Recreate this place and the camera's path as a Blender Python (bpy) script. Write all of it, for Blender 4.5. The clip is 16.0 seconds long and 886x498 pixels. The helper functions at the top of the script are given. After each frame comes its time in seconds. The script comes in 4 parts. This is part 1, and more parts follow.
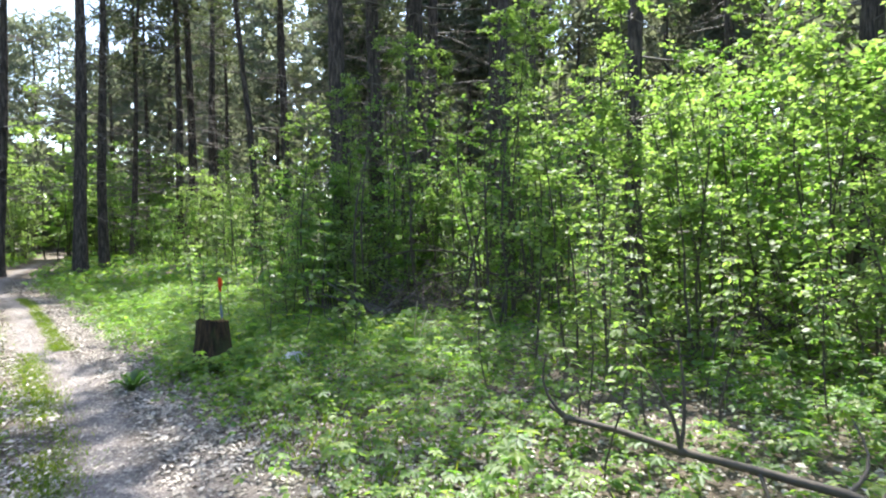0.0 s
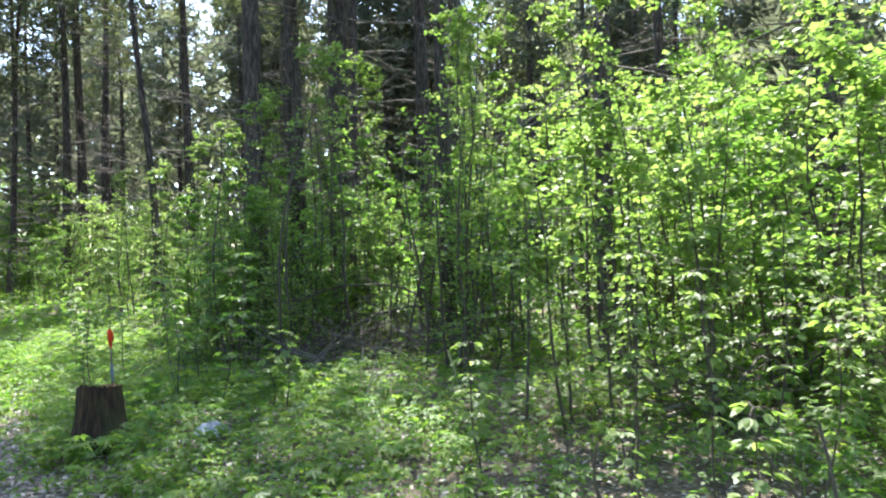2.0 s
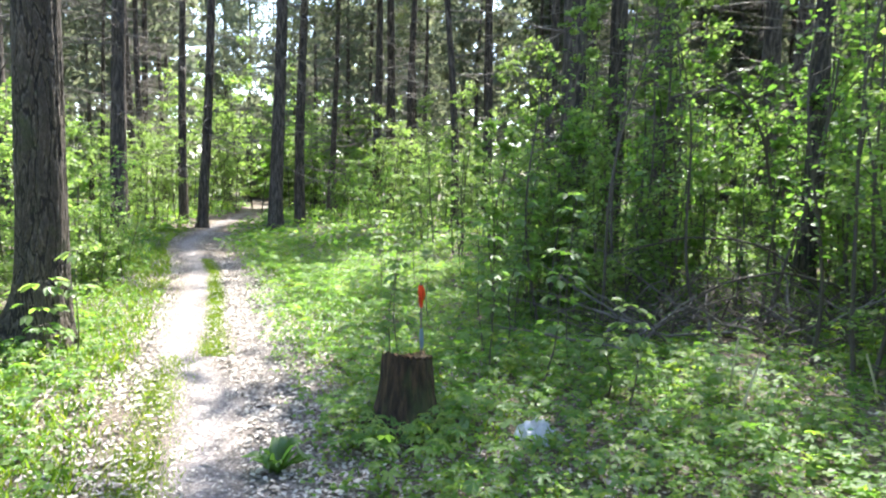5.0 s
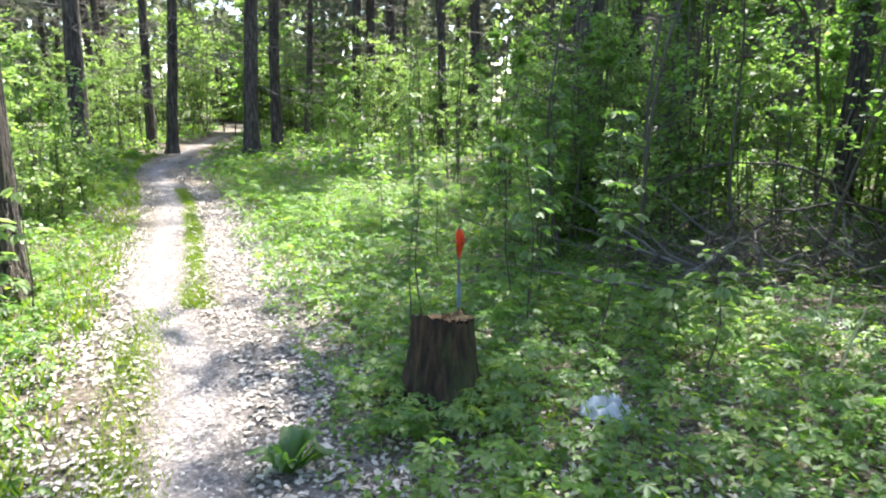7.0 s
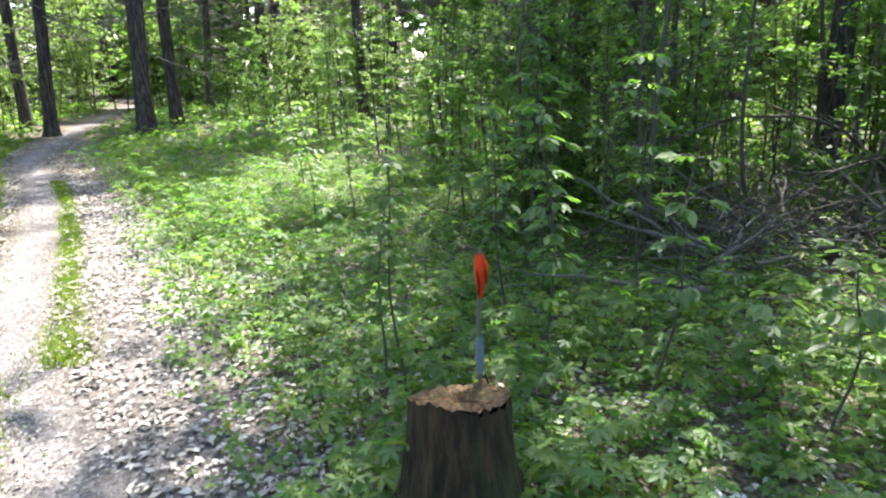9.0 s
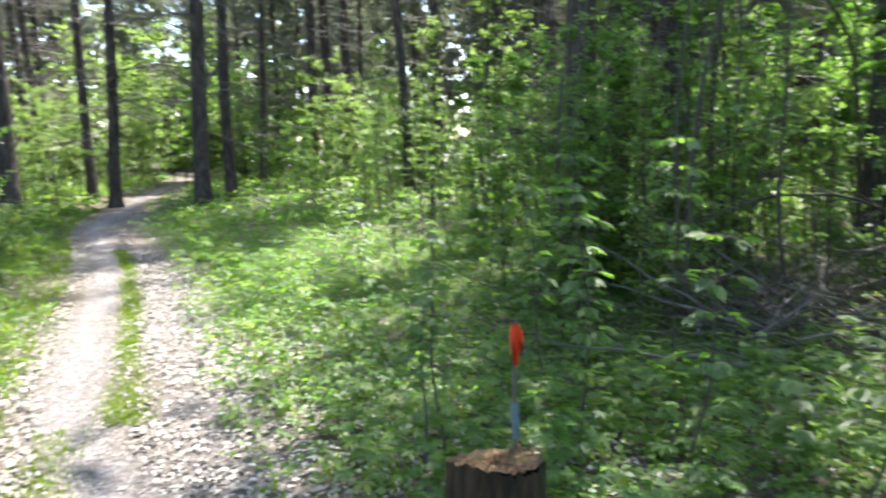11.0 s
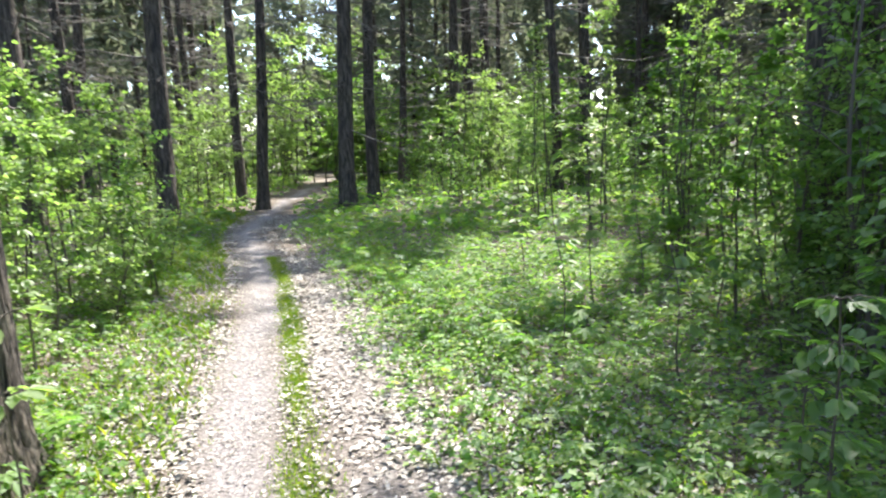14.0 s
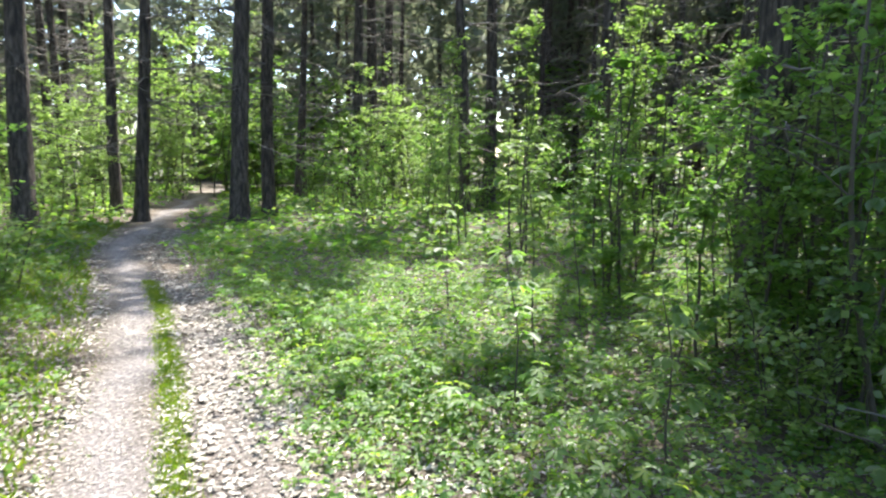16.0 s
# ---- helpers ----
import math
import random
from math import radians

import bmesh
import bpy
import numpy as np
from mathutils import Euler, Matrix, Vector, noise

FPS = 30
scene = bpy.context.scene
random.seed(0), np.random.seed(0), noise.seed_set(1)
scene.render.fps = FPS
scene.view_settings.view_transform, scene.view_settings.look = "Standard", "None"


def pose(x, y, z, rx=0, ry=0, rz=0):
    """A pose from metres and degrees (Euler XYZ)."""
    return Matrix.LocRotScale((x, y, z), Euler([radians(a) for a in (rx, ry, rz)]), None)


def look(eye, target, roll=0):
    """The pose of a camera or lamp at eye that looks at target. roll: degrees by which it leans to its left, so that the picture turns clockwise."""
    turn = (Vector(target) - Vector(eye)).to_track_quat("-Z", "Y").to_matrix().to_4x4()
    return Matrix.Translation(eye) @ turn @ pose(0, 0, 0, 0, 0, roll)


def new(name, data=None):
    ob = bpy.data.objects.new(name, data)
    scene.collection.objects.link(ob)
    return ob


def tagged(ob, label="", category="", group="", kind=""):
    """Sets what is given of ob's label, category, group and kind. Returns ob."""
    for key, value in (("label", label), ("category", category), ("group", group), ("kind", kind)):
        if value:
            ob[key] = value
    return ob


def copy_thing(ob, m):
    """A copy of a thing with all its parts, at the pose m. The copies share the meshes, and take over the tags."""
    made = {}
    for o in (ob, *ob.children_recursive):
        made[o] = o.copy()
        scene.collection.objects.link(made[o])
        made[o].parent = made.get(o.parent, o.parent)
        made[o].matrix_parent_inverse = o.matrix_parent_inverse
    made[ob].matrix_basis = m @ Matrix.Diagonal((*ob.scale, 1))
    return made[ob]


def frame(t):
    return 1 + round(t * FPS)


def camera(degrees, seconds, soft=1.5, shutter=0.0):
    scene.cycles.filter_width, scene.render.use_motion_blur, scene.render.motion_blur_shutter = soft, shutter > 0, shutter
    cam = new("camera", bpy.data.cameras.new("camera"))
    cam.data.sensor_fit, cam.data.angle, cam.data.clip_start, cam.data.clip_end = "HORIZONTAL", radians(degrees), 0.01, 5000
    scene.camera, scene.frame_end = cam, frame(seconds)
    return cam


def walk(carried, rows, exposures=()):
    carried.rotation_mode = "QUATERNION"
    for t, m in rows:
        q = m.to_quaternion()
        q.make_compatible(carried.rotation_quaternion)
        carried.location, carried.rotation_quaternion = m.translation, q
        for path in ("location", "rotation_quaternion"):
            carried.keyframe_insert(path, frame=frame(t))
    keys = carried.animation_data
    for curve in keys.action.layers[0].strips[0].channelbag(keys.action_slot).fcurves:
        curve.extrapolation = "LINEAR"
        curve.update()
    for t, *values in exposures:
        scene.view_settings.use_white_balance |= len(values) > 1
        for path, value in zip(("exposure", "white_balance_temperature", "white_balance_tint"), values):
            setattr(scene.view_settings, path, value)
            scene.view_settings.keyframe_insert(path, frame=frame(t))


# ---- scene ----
cam = camera(66.9, 16.0, soft=2.1, shutter=0.4)
# seconds, eye, target, roll in degrees
PATH = [
    (0, (0.657, -7.248, 1.421), (1.179, -5.153, 1.354), -0.77),
    (0.5, (0.625, -6.840, 1.414), (1.189, -4.755, 1.359), -0.94),
    (1, (0.555, -6.559, 1.432), (1.188, -4.495, 1.373), -1.09),
    (1.5, (0.573, -6.223, 1.449), (1.398, -4.226, 1.423), 0.29),
    (2, (0.594, -5.916, 1.462), (1.391, -3.910, 1.479), -1.62),
    (2.5, (0.605, -5.689, 1.468), (1.403, -3.683, 1.467), -0.03),
    (3, (0.529, -5.457, 1.474), (1.400, -3.481, 1.472), 0.63),
    (3.5, (0.433, -5.108, 1.539), (0.969, -3.016, 1.501), 0.95),
    (3.8, (0.447, -4.833, 1.581), (0.616, -2.679, 1.564), 0.04),
    (4, (0.468, -4.669, 1.582), (0.526, -2.509, 1.594), -0.76),
    (4.2, (0.464, -4.550, 1.575), (0.477, -2.390, 1.556), -0.26),
    (6.3, (0.031, -3.590, 1.582), (-0.060, -1.481, 1.126), 1.53),
    (6.5, (-0.002, -3.489, 1.582), (-0.024, -1.382, 1.108), 0.49),
    (7, (-0.025, -3.288, 1.547), (-0.008, -1.174, 1.098), 1.05),
    (7.5, (-0.036, -3.225, 1.541), (-0.037, -1.124, 1.037), 1.89),
    (8, (-0.214, -2.512, 1.500), (-0.124, -0.422, 0.958), 0.88),
    (8.2, (-0.272, -2.256, 1.479), (-0.098, -0.186, 0.890), 0.68),
    (10.5, (-0.284, -1.737, 1.481), (0.028, 0.366, 1.096), -2.36),
    (11, (-0.293, -2.067, 1.521), (-0.149, 0.064, 1.193), -1.18),
    (11.5, (-0.337, -2.083, 1.501), (-0.684, 0.027, 1.197), -0.05),
    (12, (-0.407, -1.830, 1.479), (-0.793, 0.271, 1.155), 1.68),
    (12.5, (-0.570, -1.606, 1.504), (-0.915, 0.507, 1.215), -0.17),
    (13, (-0.700, -1.419, 1.487), (-1.142, 0.678, 1.227), 0.08),
    (13.5, (-0.805, -1.140, 1.502), (-1.402, 0.919, 1.237), 0.16),
    (14, (-0.936, -0.926, 1.530), (-1.184, 1.197, 1.210), -1.96),
    (14.5, (-1.034, -0.797, 1.537), (-1.184, 1.335, 1.223), 0.74),
    (15, (-1.090, -0.532, 1.549), (-1.369, 1.589, 1.254), 1.49),
    (15.5, (-1.175, -0.242, 1.544), (-1.271, 1.894, 1.240), 0.77),
    (16, (-1.259, -0.029, 1.539), (-1.159, 2.111, 1.269), 0.87),
]
walk(cam, [(t, look(eye, target, roll)) for t, eye, target, roll in PATH], exposures=[(0.0, 1.9), (1.5, 2.1), (3.0, 2.28), (4.0, 2.38), (6.5, 2.3), (8.2, 2.22), (11.0, 2.12), (16.0, 1.95)])

# ---- light ----
SUN_AZ, SUN_EL = radians(20), radians(57)
world = bpy.data.worlds.new("world")
scene.world = world
world.use_nodes = True
wn = world.node_tree
sky = wn.nodes.new("ShaderNodeTexSky")
sky.sky_type, sky.sun_disc = "NISHITA", False
sky.sun_elevation, sky.sun_rotation = SUN_EL, SUN_AZ
wn.links.new(sky.outputs[0], wn.nodes["Background"].inputs[0])
wn.nodes["Background"].inputs[1].default_value = 0.15
sun_data = bpy.data.lights.new("sun", "SUN")
sun_data.energy, sun_data.angle, sun_data.color = 4.3, radians(0.5), (1.0, 0.97, 0.92)
sun = new("sun", sun_data)
SUN_DIR = Vector((math.sin(SUN_AZ) * math.cos(SUN_EL), math.cos(SUN_AZ) * math.cos(SUN_EL), math.sin(SUN_EL)))
sun.matrix_world = look(SUN_DIR * 40, (0, 0, 0))


# ---- materials ----
def nodes_of(name):
    mat = bpy.data.materials.new(name)
    mat.use_nodes = True
    tree = mat.node_tree
    return mat, tree, tree.nodes["Principled BSDF"], tree.nodes["Material Output"]


def add(tree, kind, **inputs):
    node = tree.nodes.new(kind)
    for key, value in inputs.items():
        node.inputs[key.replace("_", " ")].default_value = value
    return node


def ramp(tree, source, stops):
    node = tree.nodes.new("ShaderNodeValToRGB")
    while len(node.color_ramp.elements) < len(stops):
        node.color_ramp.elements.new(0.5)
    for element, (at, colour) in zip(node.color_ramp.elements, stops):
        element.position, element.color = at, (*colour, 1)
    tree.links.new(source, node.inputs[0])
    return node


def mixed(tree, factor, a, b, blend="MIX"):
    node = tree.nodes.new("ShaderNodeMix")
    node.data_type, node.blend_type = "RGBA", blend
    for socket, value in ((node.inputs[0], factor), (node.inputs[6], a), (node.inputs[7], b)):
        if isinstance(value, (tuple, float)):
            socket.default_value = (*value, 1) if isinstance(value, tuple) else value
        else:
            tree.links.new(value, socket)
    return node.outputs[2]


def object_space(tree, scale=(1, 1, 1)):
    coord = tree.nodes.new("ShaderNodeTexCoord")
    mapping = tree.nodes.new("ShaderNodeMapping")
    mapping.inputs["Scale"].default_value = scale
    tree.links.new(coord.outputs["Object"], mapping.inputs[0])
    return mapping.outputs[0]


def noise_of(tree, vector, scale, detail=4.0, rough=0.6):
    node = add(tree, "ShaderNodeTexNoise", Scale=scale, Detail=detail, Roughness=rough)
    tree.links.new(vector, node.inputs["Vector"])
    return node.outputs["Fac"]


def relief(tree, bsdf, height, strength, distance):
    node = add(tree, "ShaderNodeBump", Strength=strength, Distance=distance)
    tree.links.new(height, node.inputs["Height"])
    tree.links.new(node.outputs[0], bsdf.inputs["Normal"])


def leaf_material(name, stops, glow, share=0.45, gloss=0.08):
    """A thin leaf: diffuse, light through it, and a slight waxy gloss; tone varies leaf by leaf."""
    mat, tree, bsdf, out = nodes_of(name)
    tree.nodes.remove(bsdf)
    geometry = tree.nodes.new("ShaderNodeNewGeometry")
    tone = ramp(tree, geometry.outputs["Random Per Island"], stops).outputs[0]
    where = object_space(tree)
    tone = mixed(tree, noise_of(tree, where, 1.3, 2.0), tone, mixed(tree, 1.0, tone, (0.72, 0.8, 0.7), "MULTIPLY"))
    through_tone = mixed(tree, 1.0, tone, glow, "MULTIPLY")
    diffuse, lit = tree.nodes.new("ShaderNodeBsdfDiffuse"), tree.nodes.new("ShaderNodeBsdfTranslucent")
    shine = add(tree, "ShaderNodeBsdfGlossy", Roughness=0.5)
    tree.links.new(tone, diffuse.inputs[0])
    tree.links.new(through_tone, lit.inputs[0])
    one, two = add(tree, "ShaderNodeMixShader", Fac=share), add(tree, "ShaderNodeMixShader", Fac=gloss)
    tree.links.new(diffuse.outputs[0], one.inputs[1])
    tree.links.new(lit.outputs[0], one.inputs[2])
    tree.links.new(one.outputs[0], two.inputs[1])
    tree.links.new(shine.outputs[0], two.inputs[2])
    tree.links.new(two.outputs[0], out.inputs[0])
    return mat


def bark_material(name, dark, pale, moss=0.0, scale=1.0):
    mat, tree, bsdf, out = nodes_of(name)
    long_way = object_space(tree, (9 * scale, 9 * scale, 1.6 * scale))
    fine = object_space(tree, (40 * scale, 40 * scale, 14 * scale))
    plates = noise_of(tree, long_way, 2.2, 6.0, 0.65)
    grain = noise_of(tree, fine, 2.0, 5.0)
    tone = ramp(tree, plates, [(0.34, tuple(c * 0.35 for c in dark)), (0.48, dark), (0.6, pale), (0.72, tuple(c * 1.35 for c in pale))]).outputs[0]
    tone = mixed(tree, 0.55, tone, mixed(tree, grain, (0.5, 0.48, 0.46), (1.35, 1.3, 1.25)), "MULTIPLY")
    if moss:
        patch = ramp(tree, noise_of(tree, object_space(tree, (3, 3, 1.2)), 1.6, 5.0), [(0.5, (0, 0, 0)), (0.66, (moss,) * 3)]).outputs[0]
        tone = mixed(tree, patch, tone, (0.07, 0.1, 0.025))
    tree.links.new(tone, bsdf.inputs["Base Color"])
    bsdf.inputs["Roughness"].default_value = 0.9
    height = tree.nodes.new("ShaderNodeMath")
    height.operation = "MULTIPLY_ADD"
    tree.links.new(grain, height.inputs[0])
    height.inputs[1].default_value = 0.35
    tree.links.new(plates, height.inputs[2])
    relief(tree, bsdf, height.outputs[0], 0.9, 0.03)
    return mat


def cracked_bark():
    """Old grey-brown bark: long plates parted by dark cracks, pale torn ridges, a little moss."""
    mat, tree, bsdf, out = nodes_of("old_bark")
    where = object_space(tree, (1, 1, 0.17))
    warp = add(tree, "ShaderNodeTexNoise", Scale=5.0, Detail=4.0)
    tree.links.new(where, warp.inputs["Vector"])
    bent = mixed(tree, 0.22, where, warp.outputs["Color"], "LINEAR_LIGHT")
    cells = add(tree, "ShaderNodeTexVoronoi", Scale=11.0)
    cells.feature = "DISTANCE_TO_EDGE"
    tree.links.new(bent, cells.inputs["Vector"])
    plates = ramp(tree, cells.outputs["Distance"], [(0.0, (0, 0, 0)), (0.12, (0.6, 0.6, 0.6)), (0.4, (1, 1, 1))]).outputs[0]
    grain = noise_of(tree, object_space(tree, (1, 1, 0.35)), 70.0, 8.0, 0.7)
    broad = noise_of(tree, object_space(tree, (1, 1, 0.25)), 5.0, 4.0)
    tone = ramp(tree, grain, [(0.3, (0.05, 0.042, 0.035)), (0.5, (0.105, 0.09, 0.076)), (0.66, (0.2, 0.178, 0.155))]).outputs[0]
    tone = mixed(tree, 1.0, tone, ramp(tree, cells.outputs["Distance"], [(0.0, (0.16, 0.15, 0.14)), (0.05, (0.3, 0.28, 0.26)), (0.085, (1.15, 1.1, 1.05)), (0.16, (0.62, 0.59, 0.56)), (0.4, (0.55, 0.51, 0.47))]).outputs[0], "MULTIPLY")
    tone = mixed(tree, ramp(tree, broad, [(0.45, (0, 0, 0)), (0.62, (0.8, 0.8, 0.8))]).outputs[0], tone, mixed(tree, 1.0, tone, (1.55, 1.5, 1.42), "MULTIPLY"))
    tone = mixed(tree, ramp(tree, noise_of(tree, object_space(tree), 2.6, 5.0), [(0.55, (0, 0, 0)), (0.7, (0.6, 0.6, 0.6))]).outputs[0], tone, (0.07, 0.095, 0.028))
    tree.links.new(tone, bsdf.inputs["Base Color"])
    bsdf.inputs["Roughness"].default_value = 0.92
    height = tree.nodes.new("ShaderNodeMath")
    height.operation = "MULTIPLY_ADD"
    tree.links.new(grain, height.inputs[0])
    height.inputs[1].default_value = 0.5
    tree.links.new(plates, height.inputs[2])
    relief(tree, bsdf, height.outputs[0], 1.0, 0.035)
    return mat


def plain(name, colour, rough=0.7, vary=0.35, scale=30.0, bump=0.004, island=False):
    mat, tree, bsdf, out = nodes_of(name)
    where = object_space(tree)
    tone = mixed(tree, noise_of(tree, where, scale), tuple(c * (1 - vary) for c in colour), tuple(min(1, c * (1 + vary)) for c in colour))
    if island:
        geometry = tree.nodes.new("ShaderNodeNewGeometry")
        tone = mixed(tree, 1.0, tone, ramp(tree, geometry.outputs["Random Per Island"], [(0, (0.36, 0.32, 0.29)), (0.35, (0.75, 0.71, 0.67)), (0.75, (1.08, 1.03, 0.98)), (1, (1.4, 1.35, 1.3))]).outputs[0], "MULTIPLY")
    tree.links.new(tone, bsdf.inputs["Base Color"])
    bsdf.inputs["Roughness"].default_value = rough
    if bump:
        relief(tree, bsdf, noise_of(tree, where, scale * 2.5), 0.7, bump)
    return mat


LEAF = leaf_material("shrub_leaf", [(0, (0.085, 0.15, 0.034)), (0.5, (0.13, 0.21, 0.048)), (1, (0.19, 0.26, 0.07))], (2.05, 2.4, 1.35), 0.57, 0.05)
LEAF_PALE = leaf_material("young_leaf", [(0, (0.12, 0.185, 0.048)), (0.5, (0.175, 0.25, 0.07)), (1, (0.25, 0.31, 0.11))], (2.1, 2.25, 1.45), 0.56, 0.05)
LEAF_DEEP = leaf_material("shade_leaf", [(0, (0.07, 0.125, 0.03)), (0.6, (0.1, 0.17, 0.042)), (1, (0.15, 0.215, 0.058))], (2.1, 2.5, 1.35), 0.55, 0.05)
HERB = leaf_material("herb_leaf", [(0, (0.075, 0.16, 0.033)), (0.5, (0.13, 0.23, 0.05)), (0.85, (0.195, 0.28, 0.066)), (1, (0.24, 0.3, 0.045))], (2.1, 2.2, 1.15), 0.58, 0.035)
GRASS = leaf_material("grass_blade", [(0, (0.09, 0.175, 0.022)), (0.6, (0.145, 0.25, 0.033)), (1, (0.26, 0.31, 0.06))], (2.2, 2.0, 0.8), 0.5, 0.03)
NEEDLE = leaf_material("pine_needle", [(0, (0.05, 0.07, 0.035)), (0.6, (0.075, 0.1, 0.05)), (1, (0.12, 0.13, 0.075))], (1.8, 1.7, 1.2), 0.4, 0.04)
# Paler, greyer copy of the pine needle: distance haze put into the colour.
HAZE_NEEDLE = leaf_material("haze_tinted_needle", [(0, (0.11, 0.13, 0.1)), (0.6, (0.15, 0.17, 0.125)), (1, (0.2, 0.21, 0.16))], (1.8, 1.75, 1.4), 0.45, 0.02)
LITTER = plain("dead_leaf", (0.43, 0.405, 0.36), 0.75, 0.25, 12.0, 0.0, True)
BARK = bark_material("pine_bark", (0.06, 0.048, 0.04), (0.14, 0.115, 0.095))
BARK_OLD = cracked_bark()
BARK_STUMP = bark_material("stump_bark", (0.042, 0.026, 0.015), (0.09, 0.054, 0.029), 0.55, 1.3)
TWIG = plain("twig_bark", (0.09, 0.075, 0.058), 0.85, 0.4, 25.0)
DEAD_WOOD = plain("dead_wood", (0.17, 0.15, 0.13), 0.9, 0.45, 18.0)
CUT_WOOD = bark_material("weathered_cut_wood", (0.17, 0.1, 0.045), (0.36, 0.21, 0.09), 0.75, 2.2)
STRAW = plain("dry_stalk", (0.5, 0.45, 0.27), 0.7, 0.2, 20.0)
RED_TAPE = plain("red_tape", (0.85, 0.06, 0.015), 0.45, 0.12, 60.0, 0.001)
BLUE_TAPE = plain("faded_blue_tape", (0.16, 0.24, 0.3), 0.5, 0.3, 60.0, 0.001)
RAG = plain("white_plastic", (0.42, 0.44, 0.47), 0.4, 0.15, 14.0, 0.004)
MOSS = plain("moss", (0.06, 0.085, 0.02), 0.95, 0.5, 45.0, 0.01)


def ground_material():
    mat, tree, bsdf, out = nodes_of("forest_floor")
    where = object_space(tree)
    trod = tree.nodes.new("ShaderNodeAttribute")
    trod.attribute_name = "trodden"
    crumbs, patches, stains = noise_of(tree, where, 38.0, 8.0, 0.7), noise_of(tree, where, 5.0, 5.0), noise_of(tree, where, 0.9, 3.0)
    mould = ramp(tree, crumbs, [(0.3, (0.03, 0.022, 0.015)), (0.5, (0.11, 0.085, 0.06)), (0.68, (0.3, 0.25, 0.19))]).outputs[0]
    dust = ramp(tree, crumbs, [(0.28, (0.09, 0.08, 0.075)), (0.5, (0.28, 0.255, 0.245)), (0.7, (0.52, 0.49, 0.475))]).outputs[0]
    dust = mixed(tree, patches, mixed(tree, 1.0, dust, (0.72, 0.68, 0.66), "MULTIPLY"), dust)
    tone = mixed(tree, trod.outputs["Fac"], mould, dust)
    tone = mixed(tree, 0.5, tone, mixed(tree, stains, (0.62, 0.6, 0.58), (1.25, 1.22, 1.2)), "MULTIPLY")
    tree.links.new(tone, bsdf.inputs["Base Color"])
    bsdf.inputs["Roughness"].default_value = 0.95
    relief(tree, bsdf, crumbs, 0.9, 0.025)
    return mat


SOIL = ground_material()


# ---- mesh tools ----
rng = np.random.default_rng(7)


def mesh_of(name, verts, faces, mats, slots=None):
    """A mesh from arrays; faces is a list of (K, n) index arrays, one for each of mats."""
    me = bpy.data.meshes.new(name)
    verts = np.asarray(verts, np.float32)
    me.vertices.add(len(verts))
    me.vertices.foreach_set("co", verts.ravel())
    loops = np.concatenate([f.ravel() for f in faces]).astype(np.int32)
    sizes = np.concatenate([np.full(len(f), f.shape[1], np.int32) for f in faces])
    which = np.concatenate([np.full(len(f), n, np.int32) for n, f in enumerate(faces)])
    me.loops.add(len(loops))
    me.loops.foreach_set("vertex_index", loops)
    me.polygons.add(len(sizes))
    me.polygons.foreach_set("loop_start", (np.cumsum(sizes) - sizes).astype(np.int32))
    me.polygons.foreach_set("loop_total", sizes)
    me.polygons.foreach_set("material_index", which if slots is None else slots)
    for mat in mats:
        me.materials.append(mat)
    me.update(calc_edges=True)
    return me


def smooth(me):
    me.polygons.foreach_set("use_smooth", np.ones(len(me.polygons), bool))
    return me


def under(name, me, parent, label=""):
    ob = new(name, me)
    ob.parent = parent
    return tagged(ob, label)


def thing(name, label, category, at=(0, 0, 0), turn=0.0, group="", kind=""):
    ob = new(name)
    ob.empty_display_size = 0.1
    ob.matrix_basis = pose(*at, 0, 0, turn)
    return tagged(ob, label, category, group, kind)


class Tubes:
    """Gathers tapered limbs into one mesh."""

    def __init__(self, sides=6):
        self.verts, self.faces, self.count, self.sides = [], [], 0, sides

    def add(self, points, radii, sides=0):
        sides = sides or self.sides
        points, radii = np.asarray(points, float), np.asarray(radii, float)
        ahead = np.gradient(points, axis=0)
        ahead /= np.linalg.norm(ahead, axis=1)[:, None] + 1e-9
        side = np.cross(ahead, (0.31, 0.77, 0.55) if abs(ahead[0][2]) > 0.7 else (0.1, 0.05, 1.0))
        side /= np.linalg.norm(side, axis=1)[:, None] + 1e-9
        upper = np.cross(side, ahead)
        a = np.linspace(0, 2 * math.pi, sides, endpoint=False)
        ring = np.cos(a)[None, :, None] * side[:, None] + np.sin(a)[None, :, None] * upper[:, None]
        self.verts.append((points[:, None] + ring * radii[:, None, None]).reshape(-1, 3))
        n = np.arange(sides)
        for k in range(len(points) - 1):
            lo, hi = self.count + k * sides, self.count + (k + 1) * sides
            self.faces.append(np.stack([lo + n, lo + (n + 1) % sides, hi + (n + 1) % sides, hi + n], 1))
        self.count += len(points) * sides

    def mesh(self, name, mat):
        return smooth(mesh_of(name, np.concatenate(self.verts), [np.concatenate(self.faces)], [mat]))


def unit(v):
    return v / (np.linalg.norm(v, axis=-1, keepdims=True) + 1e-9)


